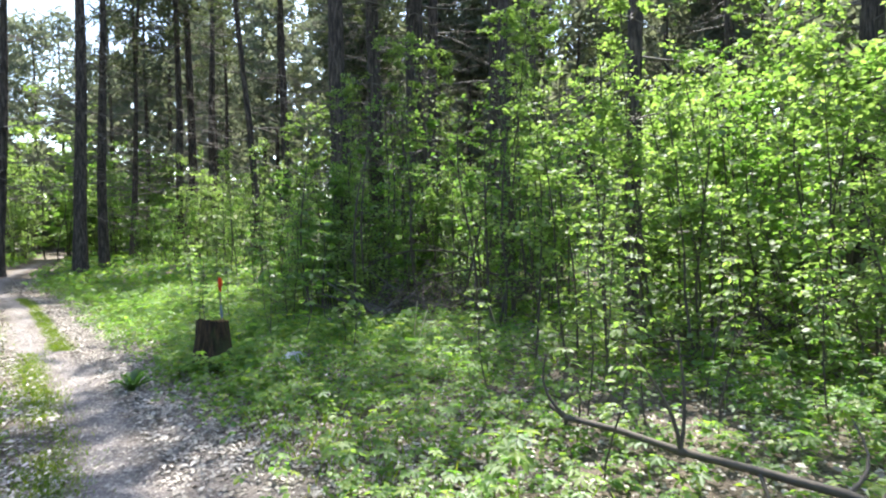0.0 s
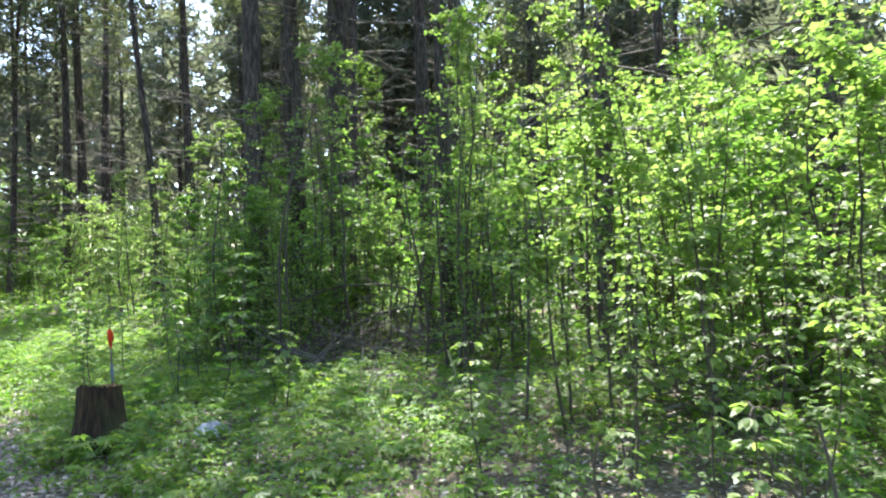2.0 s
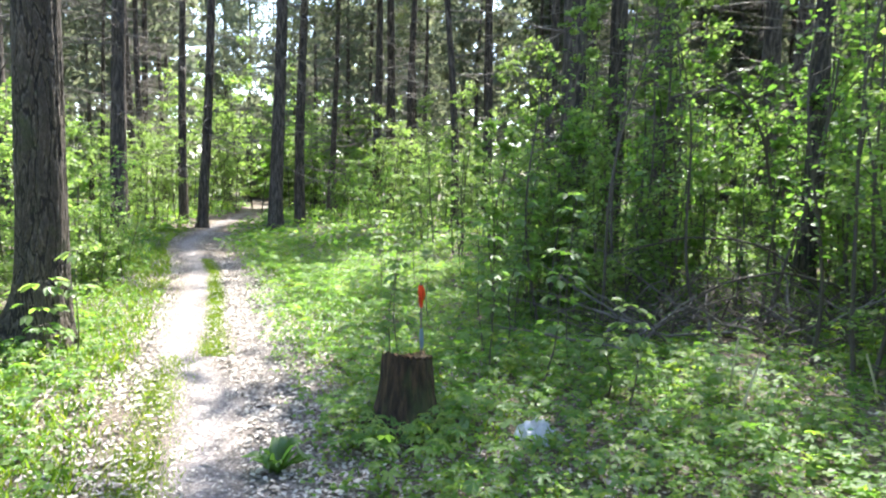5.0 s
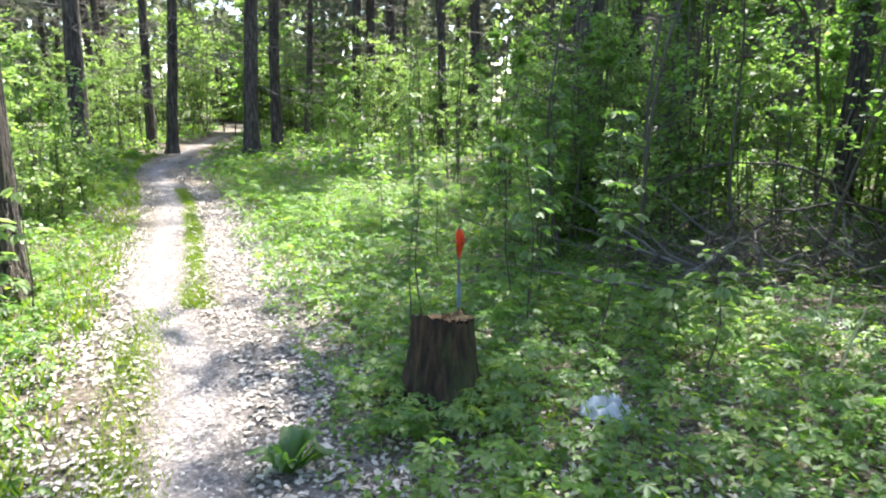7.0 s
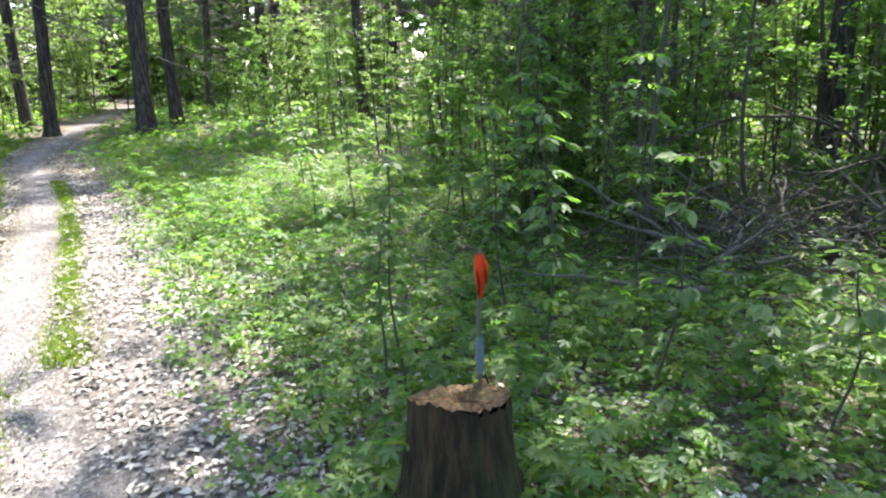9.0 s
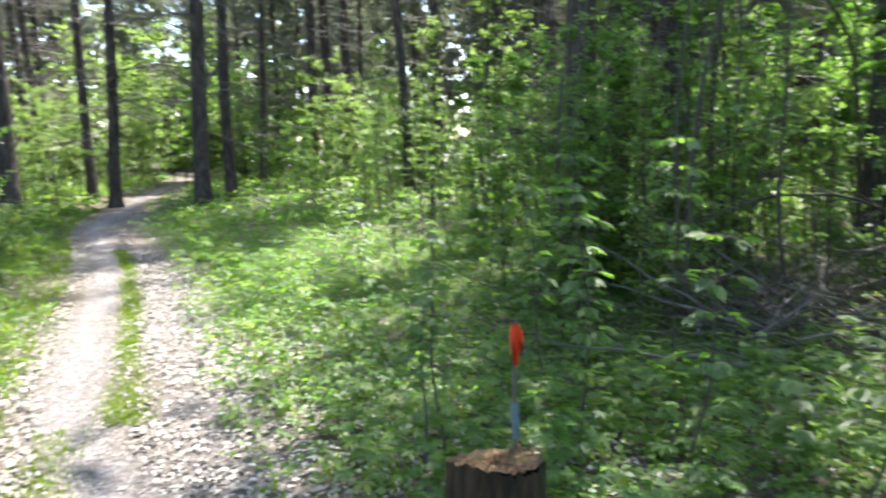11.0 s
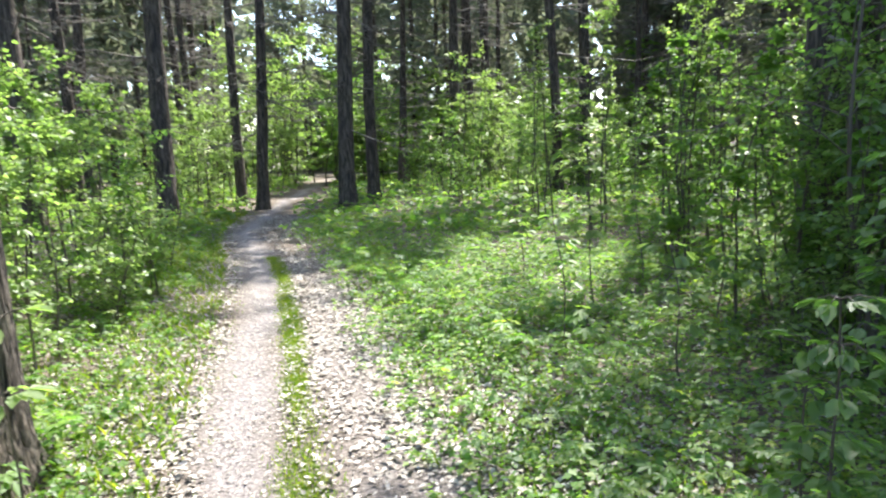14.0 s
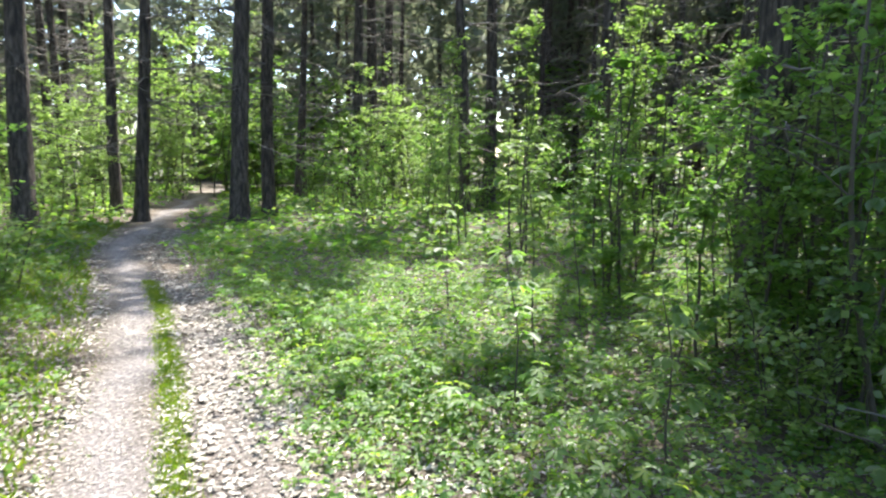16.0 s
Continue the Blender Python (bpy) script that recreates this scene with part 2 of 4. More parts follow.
def leaf_arrays(base, ahead, upward, length, width=0.3, simple=False):
    """Verts and faces of many folded leaves."""
    base, ahead = np.asarray(base, float), unit(np.asarray(ahead, float))
    side = unit(np.cross(ahead, upward))
    normal = np.cross(side, ahead)
    L = np.asarray(length, float)[:, None]
    n = len(base)
    if simple:
        rows = [(0, 0, 0), (0.45, -width * 1.25, 0.07), (1, 0, -0.1), (0.45, width * 1.25, 0.07)]
        faces = [(0, 3, 2), (0, 2, 1)]
    else:
        rows = [(0, 0, 0), (0.25, -width * 0.85, 0.07), (0.62, -width * 0.9, 0.04), (1, 0, -0.13), (0.62, width * 0.9, 0.04), (0.25, width * 0.85, 0.07)]
        faces = [(0, 3, 2, 1), (0, 5, 4, 3)]
    verts = np.stack([base + L * (a * ahead + s * side + u * normal) for a, s, u in rows], 1)
    k = len(rows)
    return verts.reshape(-1, 3), (np.arange(n)[:, None, None] * k + np.array(faces)[None]).reshape(-1, len(faces[0]))


def joined(blocks):
    verts, faces, count = [], [], 0
    for v, f in blocks:
        verts.append(v)
        faces.append(f + count)
        count += len(v)
    return np.concatenate(verts), np.concatenate(faces)


# ---- lie of the land ----
TRACK = np.array([(1.6, -14), (1.1, -9), (0.5, -6), (-0.2, -3.4), (-1.0, -0.9), (-1.75, 1.0), (-2.45, 2.9), (-3.27, 5.2), (-4.1, 7.2), (-5.85, 10.9), (-7.0, 15), (-8.0, 20), (-9.3, 26), (-11, 34)])
dense = np.linspace(-14, 34, 400)
TRACK_X = np.convolve(np.pad(np.interp(dense, TRACK[:, 1], TRACK[:, 0]), 8, mode="edge"), np.ones(17) / 17, "valid")


def beside(x, y):
    """Metres to the right of the middle of the track."""
    x, y = np.asarray(x, float), np.asarray(y, float)
    slope = 0.36
    return (x - np.interp(y, dense, TRACK_X)) / math.sqrt(1 + slope * slope)


def lane_mid(y):
    """Where the trodden lane runs beside the middle of the track."""
    return np.interp(y, (0.5, 2.5, 9.0), (0.05, -0.21, -0.1))


def wavy(x, y, scale, seed=0.0):
    x, y = np.asarray(x, float), np.asarray(y, float)
    s = seed * 1.7
    return (np.sin(x * scale + 1.3 * np.sin(y * scale * 0.7 + s) + s) + np.sin(y * scale * 1.27 + 1.1 * np.sin(x * scale * 0.9 - s) + 2 * s) + np.sin((x + y) * scale * 2.1 + s) * 0.5) / 2.5


def land(x, y):
    x, y = np.asarray(x, float), np.asarray(y, float)
    d = np.abs(beside(x, y))
    rise = 0.014 * np.clip(y - 4, 0, 16) + 0.05 * np.clip(x - 1.5, 0, 4)
    near = np.clip(1 - np.hypot(x, y - 6) / 60, 0.15, 1)
    return rise * near + 0.035 * wavy(x, y, 0.9) + 0.05 * np.clip(d - 0.8, 0, 1.2) * (d < 30)


def build_ground():
    fine = np.arange(-12, 26.01, 0.16)
    out = np.array([1, 3, 7, 14, 28, 60, 140, 400, 1200])
    xs = np.concatenate([-12 - out[::-1], np.arange(-12, 12.01, 0.16), 12 + out])
    ys = np.concatenate([-12 - out[::-1], fine, fine[-1] + out])
    gx, gy = np.meshgrid(xs, ys)
    gz = land(gx, gy)
    nearby = (np.abs(gx) < 12) & (gy > -12) & (gy < 26)
    gz = gz + np.where(nearby, 0.012 * wavy(gx, gy, 7.0, 2) + 0.006 * wavy(gx, gy, 19.0, 4), 0)
    n, m = len(ys), len(xs)
    at = np.arange(n * m).reshape(n, m)
    quads = np.stack([at[:-1, :-1], at[:-1, 1:], at[1:, 1:], at[1:, :-1]], -1).reshape(-1, 4)
    me = smooth(mesh_of("ground", np.stack([gx, gy, gz], -1).reshape(-1, 3), [quads], [SOIL]))
    d = beside(gx, gy) + 0.12 * wavy(gx, gy, 2.3, 1)
    trodden = np.clip(1.2 - np.abs(d - lane_mid(gy)) / (0.27 - 0.06 * np.clip((gy - 8) / 5, 0, 1)), 0, 1) * (np.abs(gx) < 14)
    trodden = np.maximum(trodden, 0.5 * np.clip((9 - gy) / 3, 0, 1) * np.clip(1.3 - np.abs(d - 0.55) / 0.4, 0, 1) * (np.abs(gx) < 14))
    layer = me.attributes.new("trodden", "FLOAT", "POINT")
    layer.data.foreach_set("value", trodden.ravel().astype(np.float32))
    tagged(new("ground", me), "brown forest floor with a trodden earth path", "ground", kind="structure")


build_ground()


# ---- kinds of plants ----
def make_pine(label, height, radius, seed, crown_from=0.5, clumps=230, lean=0.3, dead=26, wide=1.7, needles=8, size=0.4, parted=True):
    """A tall pine: furrowed trunk, dead lower limbs, needle crown."""
    r = np.random.default_rng(seed)
    top = thing("pine_tree", label, "tree", group="pines of the wood")
    z = np.concatenate([[-0.3, 0, 0.12, 0.3, 0.6], np.linspace(1.2, height, 22)])
    bend = lean * (np.clip(z, 0, None) / height) ** 1.3
    swing = 0.06 * np.sin(z * 0.5 + seed)
    centre = np.stack([bend + swing - swing[1], 0.05 * np.cos(z * 0.43 + seed) - 0.05, z], 1)
    rad = radius * (1 - 0.8 * np.clip(z / height, 0, 1)) * (1 + 0.55 * np.exp(-np.clip(z, 0, None) / 0.22))
    sides = 20
    a = np.linspace(0, 2 * math.pi, sides, endpoint=False)
    rough = 1 + 0.05 * r.standard_normal((len(z), sides)) + 0.06 * np.sin(a * 5 + seed)[None] * np.exp(-np.clip(z, 0, None) / 0.5)[:, None]
    ring = np.stack([np.cos(a)[None] * rad[:, None] * rough, np.sin(a)[None] * rad[:, None] * rough, np.zeros((len(z), sides))], -1) + centre[:, None]
    at = np.arange(len(z) * sides).reshape(len(z), sides)
    quads = np.stack([at[:-1], np.roll(at, -1, 1)[:-1], np.roll(at, -1, 1)[1:], at[1:]], -1).reshape(-1, 4)
    under("trunk", smooth(mesh_of("pine_trunk", ring.reshape(-1, 3), [quads], [BARK])), top)

    def stem(h):
        return np.array([np.interp(h, z, centre[:, k]) for k in range(3)])

    rest = Tubes(5)
    for _ in range(dead):
        limb = Tubes(4) if parted else rest
        h = r.uniform(2.2, height * (max(crown_from, 0.4) + 0.1))
        way, reach = r.uniform(0, 2 * math.pi), r.uniform(0.6, 2.2)
        out = np.array([math.cos(way), math.sin(way), r.uniform(-0.25, 0.2)])
        s = np.linspace(0, 1, 6)[:, None]
        pts = stem(h) + s * reach * out + (s ** 2) * np.array([0, 0, r.uniform(-0.3, 0.25)]) + np.cumsum(r.normal(0, 0.035, (6, 3)), 0) * (s > 0)
        limb.add(pts, np.linspace(0.024, 0.005, 6))
        for _ in range(4):
            k = r.integers(2, 6)
            tip = pts[k] + r.normal(0, 0.3, 3) * (1, 1, 0.5) + out * 0.25
            limb.add([pts[k], (pts[k] + tip) / 2 + r.normal(0, 0.03, 3), tip], [0.009, 0.007, 0.003], 4)
        if parted:
            under("dead_limb", limb.mesh("dead_limb", DEAD_WOOD), top, "dead grey side limb")
    for _ in range(24 if parted else 8):
        h = r.uniform(1.8, height * 0.62)
        way, reach = r.uniform(0, 2 * math.pi), r.uniform(0.7, 1.9)
        out = np.array([math.cos(way), math.sin(way), r.uniform(-0.4, 0.15)])
        s = np.linspace(0, 1, 4)[:, None]
        pts = stem(h) + s * reach * out + np.cumsum(r.normal(0, 0.05, (4, 3)), 0) * (s > 0)
        rest.add(pts, np.linspace(0.016, 0.005, 4), 3)
        for _ in range(9):
            root = pts[1] + r.uniform(0, 1) * (pts[3] - pts[1])
            tip = root + r.normal(0, 0.28, 3) * (1, 1, 0.6) + out * 0.2
            rest.add([root, tip], [0.007, 0.003], 3)
    centres = []
    for _ in range(int(clumps / 9)):
        h = r.uniform(height * crown_from, height * 0.99)
        part_way = (h / height - crown_from) / (1 - crown_from)
        reach = (0.5 + wide * math.sin(math.pi * min(1, 0.25 + 0.75 * part_way)) ** 0.8) * r.uniform(0.5, 1.1)
        way = r.uniform(0, 2 * math.pi)
        out = np.array([math.cos(way), math.sin(way), r.uniform(-0.1, 0.45)])
        s = np.linspace(0, 1, 5)[:, None]
        pts = stem(h) + s * reach * out + np.cumsum(r.normal(0, 0.05, (5, 3)), 0) * (s > 0)
        rest.add(pts[::2], np.linspace(0.035, 0.008, 3), 3)
        for _ in range(9):
            s = r.uniform(0.35, 1.05)
            centres.append(stem(h) + s * reach * out + r.normal(0, 0.28 * size / 0.25, 3) * (1, 1, 0.6))
    tagged(under("branchwork", rest.mesh("pine_branchwork", DEAD_WOOD), top, "tangle of crown branches"), kind="stuff")
    centres = np.repeat(np.array(centres), needles, 0)
    ahead = unit(r.normal(0, 1, centres.shape) + (0, 0, 0.25))
    v, f = leaf_arrays(centres + ahead * 0.03, ahead, r.normal(0, 1, centres.shape), size * r.uniform(0.65, 1.35, len(centres)), 0.06 if parted else 0.1, True)
    # Far crowns take the needle colour with haze mixed in.
    under("crown", mesh_of("pine_crown", v, [f], [NEEDLE if parted else HAZE_NEEDLE]), top, "needle crown, dark green near and painted haze-grey far")
    return top


def shrub_arrays(seed, height, spread, stems, leaves, size, droop=0.25, low=0.08, simple=False):
    """Stems and paired leaves of an airy broadleaf shrub or sapling."""
    r = np.random.default_rng(seed)
    woods, spots, ways = [], [], []
    per = max(2, leaves // (stems * 14))

    def dress(line, count, first):
        """Leaves in opposite pairs along a shoot."""
        u = np.linspace(0, 1, len(line))
        for at in np.linspace(first, 1.0, max(1, count // 2)):
            p = np.array([np.interp(at, u, line[:, j]) for j in range(3)])
            turn = r.uniform(0, 2 * math.pi)
            for e in (0, math.pi):
                d = np.array([math.cos(turn + e), math.sin(turn + e), r.normal(-0.15, 0.3)]) + r.normal(0, 0.25, 3)
                spots.append(p + d * size * r.uniform(0.2, 0.6) + r.normal(0, 0.012, 3))
                ways.append(d)

    for _ in range(stems):
        wood = Tubes(4)
        woods.append(wood)
        foot = r.normal(0, 0.24 * spread * (stems > 1), 3) * (1, 1, 0)
        way = r.uniform(0, 2 * math.pi)
        tall = height * r.uniform(0.6, 1.05)
        out = spread * r.uniform(0.1, 0.5) * (0.35 if stems == 1 else 1)
        s = np.linspace(0, 1, 8)
        pts = foot + np.stack([math.cos(way) * out * s ** 1.6, math.sin(way) * out * s ** 1.6, tall * s - 0.05], 1) + np.cumsum(r.normal(0, 0.018 * height / 2, (8, 3)), 0) * (s > 0)[:, None]
        wood.add(pts, np.linspace(0.005 + 0.0035 * height, 0.0025, 8), 5)
        dress(pts, int(tall / 0.08), low)
        for _ in range(14):
            k = r.uniform(low, 0.98)
            root = np.array([np.interp(k, s, pts[:, j]) for j in range(3)])
            w2 = r.uniform(0, 2 * math.pi)
            reach = spread * r.uniform(0.2, 0.7) * (1.1 - 0.7 * k)
            d = np.array([math.cos(w2), math.sin(w2), r.uniform(0.2, 1.1)])
            q = np.linspace(0, 1, 5)[:, None]
            twig = root + q * reach * d - (q ** 2) * (0, 0, droop * reach) + np.cumsum(r.normal(0, 0.02, (5, 3)), 0) * (q > 0)
            wood.add(twig[::2], np.linspace(0.0045, 0.0015, 3), 3)
            dress(twig, per, 0.15)
    spots, ways = np.array(spots), np.array(ways)
    upward = unit(np.array([0, 0, 1.0]) + r.normal(0, 0.38, spots.shape))
    v, f = leaf_arrays(spots, ways, upward, size * r.uniform(0.55, 1.3, len(spots)), 0.38, simple)
    return woods, v, f


def make_shrub(label, seed, height, spread, stems, leaves, size, mat, droop=0.25, low=0.08, name="shrub"):
    top = thing(name, label, "shrub" if name == "shrub" else "sapling", group="shrubs of the understorey")
    woods, v, f = shrub_arrays(seed, height, spread, stems, leaves, size, droop, low, True)
    for wood in woods:
        under("stem", wood.mesh("shrub_stem", TWIG), top, "thin dark twiggy stem")
    under("crown", mesh_of("shrub_leaves", v, [f], [mat]), top)
    return top


def place(template, x, y, turn=0.0, size=1.0, lift=0.0):
    return copy_thing(template, Matrix.Translation((x, y, float(land(x, y)) + lift)) @ Matrix.Rotation(radians(turn), 4, "Z") @ Matrix.Scale(size, 4))


def retire(templates):
    for ob in templates:
        for o in (*ob.children_recursive, ob):
            bpy.data.objects.remove(o)


# ---- pines ----
pines = [
    make_pine("tall pine with dark furrowed bark and dead lower limbs", 19, 0.2, 11, 0.56, 200, 0.25),
    make_pine("slender pine with dark bark and bare lower limbs", 17, 0.14, 12, 0.6, 70, 0.9, 30),
    make_pine("straight pine with a narrow needle crown", 18, 0.17, 13, 0.5, 200, -0.2, 34),
    make_pine("thick pine with rough brown bark", 20, 0.25, 14, 0.55, 230, 0.15, 22),
    make_pine("thick dark pine with a broad crown", 19, 0.23, 17, 0.42, 300, 0.15, 24, 2.4),
    make_pine("dark-barked pine with a spreading crown", 18, 0.17, 18, 0.45, 450, -0.1, 26, 3.3),
    make_pine("slim leaning pine with a dense high crown", 19, 0.13, 19, 0.5, 400, -1.3, 26, 2.0),
    make_pine("thick dark pine with a small high crown", 19, 0.24, 20, 0.7, 70, 0.15, 24, 1.6),
]
PINES = [  # kind, x, y, turn, size
    (0, -5.04, 14.84, 30, 1.0), (2, -4.74, 16.5, 200, 0.95), (1, -7.62, 16.0, 10, 1.1), (1, -8.7, 17.2, 120, 1.05), (0, -8.75, 13.2, 80, 1.05),
    (2, -13.1, 22.6, 40, 0.95), (2, -13.6, 24.7, 140, 1.0), (2, -12.4, 15.5, 10, 0.9), (0, -13.5, 17.6, 77, 0.9), (3, -10.6, 11.5, 20, 0.85),
    (5, -3.0, 20.9, 60, 1.0), (3, -2.19, 27.3, 10, 0.9), (6, 0.06, 16.8, 0, 1.0), (0, 1.17, 21.0, 250, 1.0), (1, 2.4, 13.3, 300, 0.95), (2, 4.5, 18.6, 0, 0.95),
    (7, 1.9, 5.9, 10, 0.82), (4, 2.8, 7.1, 250, 0.78), (4, 3.85, 7.9, 90, 1.1), (7, 5.0, 5.1, 40, 0.6), (7, 9.0, 13.8, 210, 1.0), (7, 6.3, 9.6, 30, 0.85), (2, 11.6, 7.2, 12, 0.9), (0, 5.6, 13.8, 70, 1.0), (0, 9.4, 1.2, 300, 1.0), (1, 4.9, 0.15, 60, 0.8),
]
for kind, x, y, turn, size in PINES:
    place(pines[kind], x, y, turn, size, -0.03)
spread = np.random.default_rng(21)
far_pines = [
    make_pine("far conifer with dense branches, needles greyed by painted haze", 17, 0.16, 15, 0.14, 300, 0.2, 9, 2.3, 7, 0.55, False),
    make_pine("far pine with a deep crown paled by painted haze", 19, 0.19, 16, 0.2, 300, -0.3, 9, 2.6, 7, 0.6, False),
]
for n, (x, y) in enumerate(((-13.6, 39.0), (-16.5, 43.0), (-12.2, 45.0), (-18.5, 48.0))):
    place(far_pines[n % 2], x, y, 70 * n, 0.85)
made = 0
while made < 46:
    x, y = spread.uniform(-22, 24), spread.uniform(17, 38)
    if np.hypot(x + 1, y) < 22 or abs(float(beside(x, y))) < 2.5 or (y > 22 and abs(x + 9.5 + (y - 24) * 0.33) < 2.6):
        continue
    place(pines[(2, 0, 2, 1)[made % 4]], x, y, spread.uniform(0, 360), spread.uniform(0.75, 1.05), -0.05)
    made += 1
made = 0
while made < 72:
    x, y = spread.uniform(-34, 38), spread.uniform(-14, 52)
    if np.hypot(x + 1, y - 4) < 25 and not (x > 12 or x < -16 or y < -10) or abs(float(beside(x, y))) < 3 or np.hypot(x, y) < 9 or (y > 24 and abs(x + 10.5 + (y - 26) * 0.35) < 3.2):
        continue
    place(far_pines[made % 2], x, y, spread.uniform(0, 360), spread.uniform(0.75, 1.15), -0.05)
    made += 1
made = 0
while made < 26:
    bearing, reach = spread.uniform(2, 62), spread.uniform(31, 46)
    x, y = 0.6 + reach * math.sin(radians(bearing)), -5 + reach * math.cos(radians(bearing))
    place(far_pines[made % 2], x, y, spread.uniform(0, 360), spread.uniform(0.75, 1.1), -0.05)
    made += 1
retire(pines + far_pines)

# ---- shrubs and saplings ----
shrubs = [
    make_shrub("leafy green shrub with many thin upright stems", 31, 2.3, 0.95, 5, 1500, 0.06, LEAF),
    make_shrub("young pale-green shrub with airy tiers of leaves", 32, 2.8, 1.0, 4, 1900, 0.06, LEAF_PALE),
    make_shrub("shaded dark green shrub with sparse leaves", 33, 2.6, 1.2, 5, 800, 0.065, LEAF_DEEP),
    make_shrub("tall slender sapling with leaves along its stem", 34, 3.6, 0.9, 2, 1200, 0.065, LEAF, name="sapling"),
    make_shrub("low leafy shrub in spring leaf", 35, 1.3, 0.8, 5, 1100, 0.055, LEAF_PALE),
    make_shrub("tall many-stemmed shrub with pale leaves", 36, 4.2, 1.5, 6, 2600, 0.075, LEAF_PALE),
    make_shrub("tall many-stemmed shrub in full green leaf", 37, 4.0, 1.5, 6, 2600, 0.075, LEAF),
    make_shrub("tall thin saplings in pale spring leaf", 38, 5.4, 0.85, 4, 1700, 0.062, LEAF_PALE, name="sapling"),
]
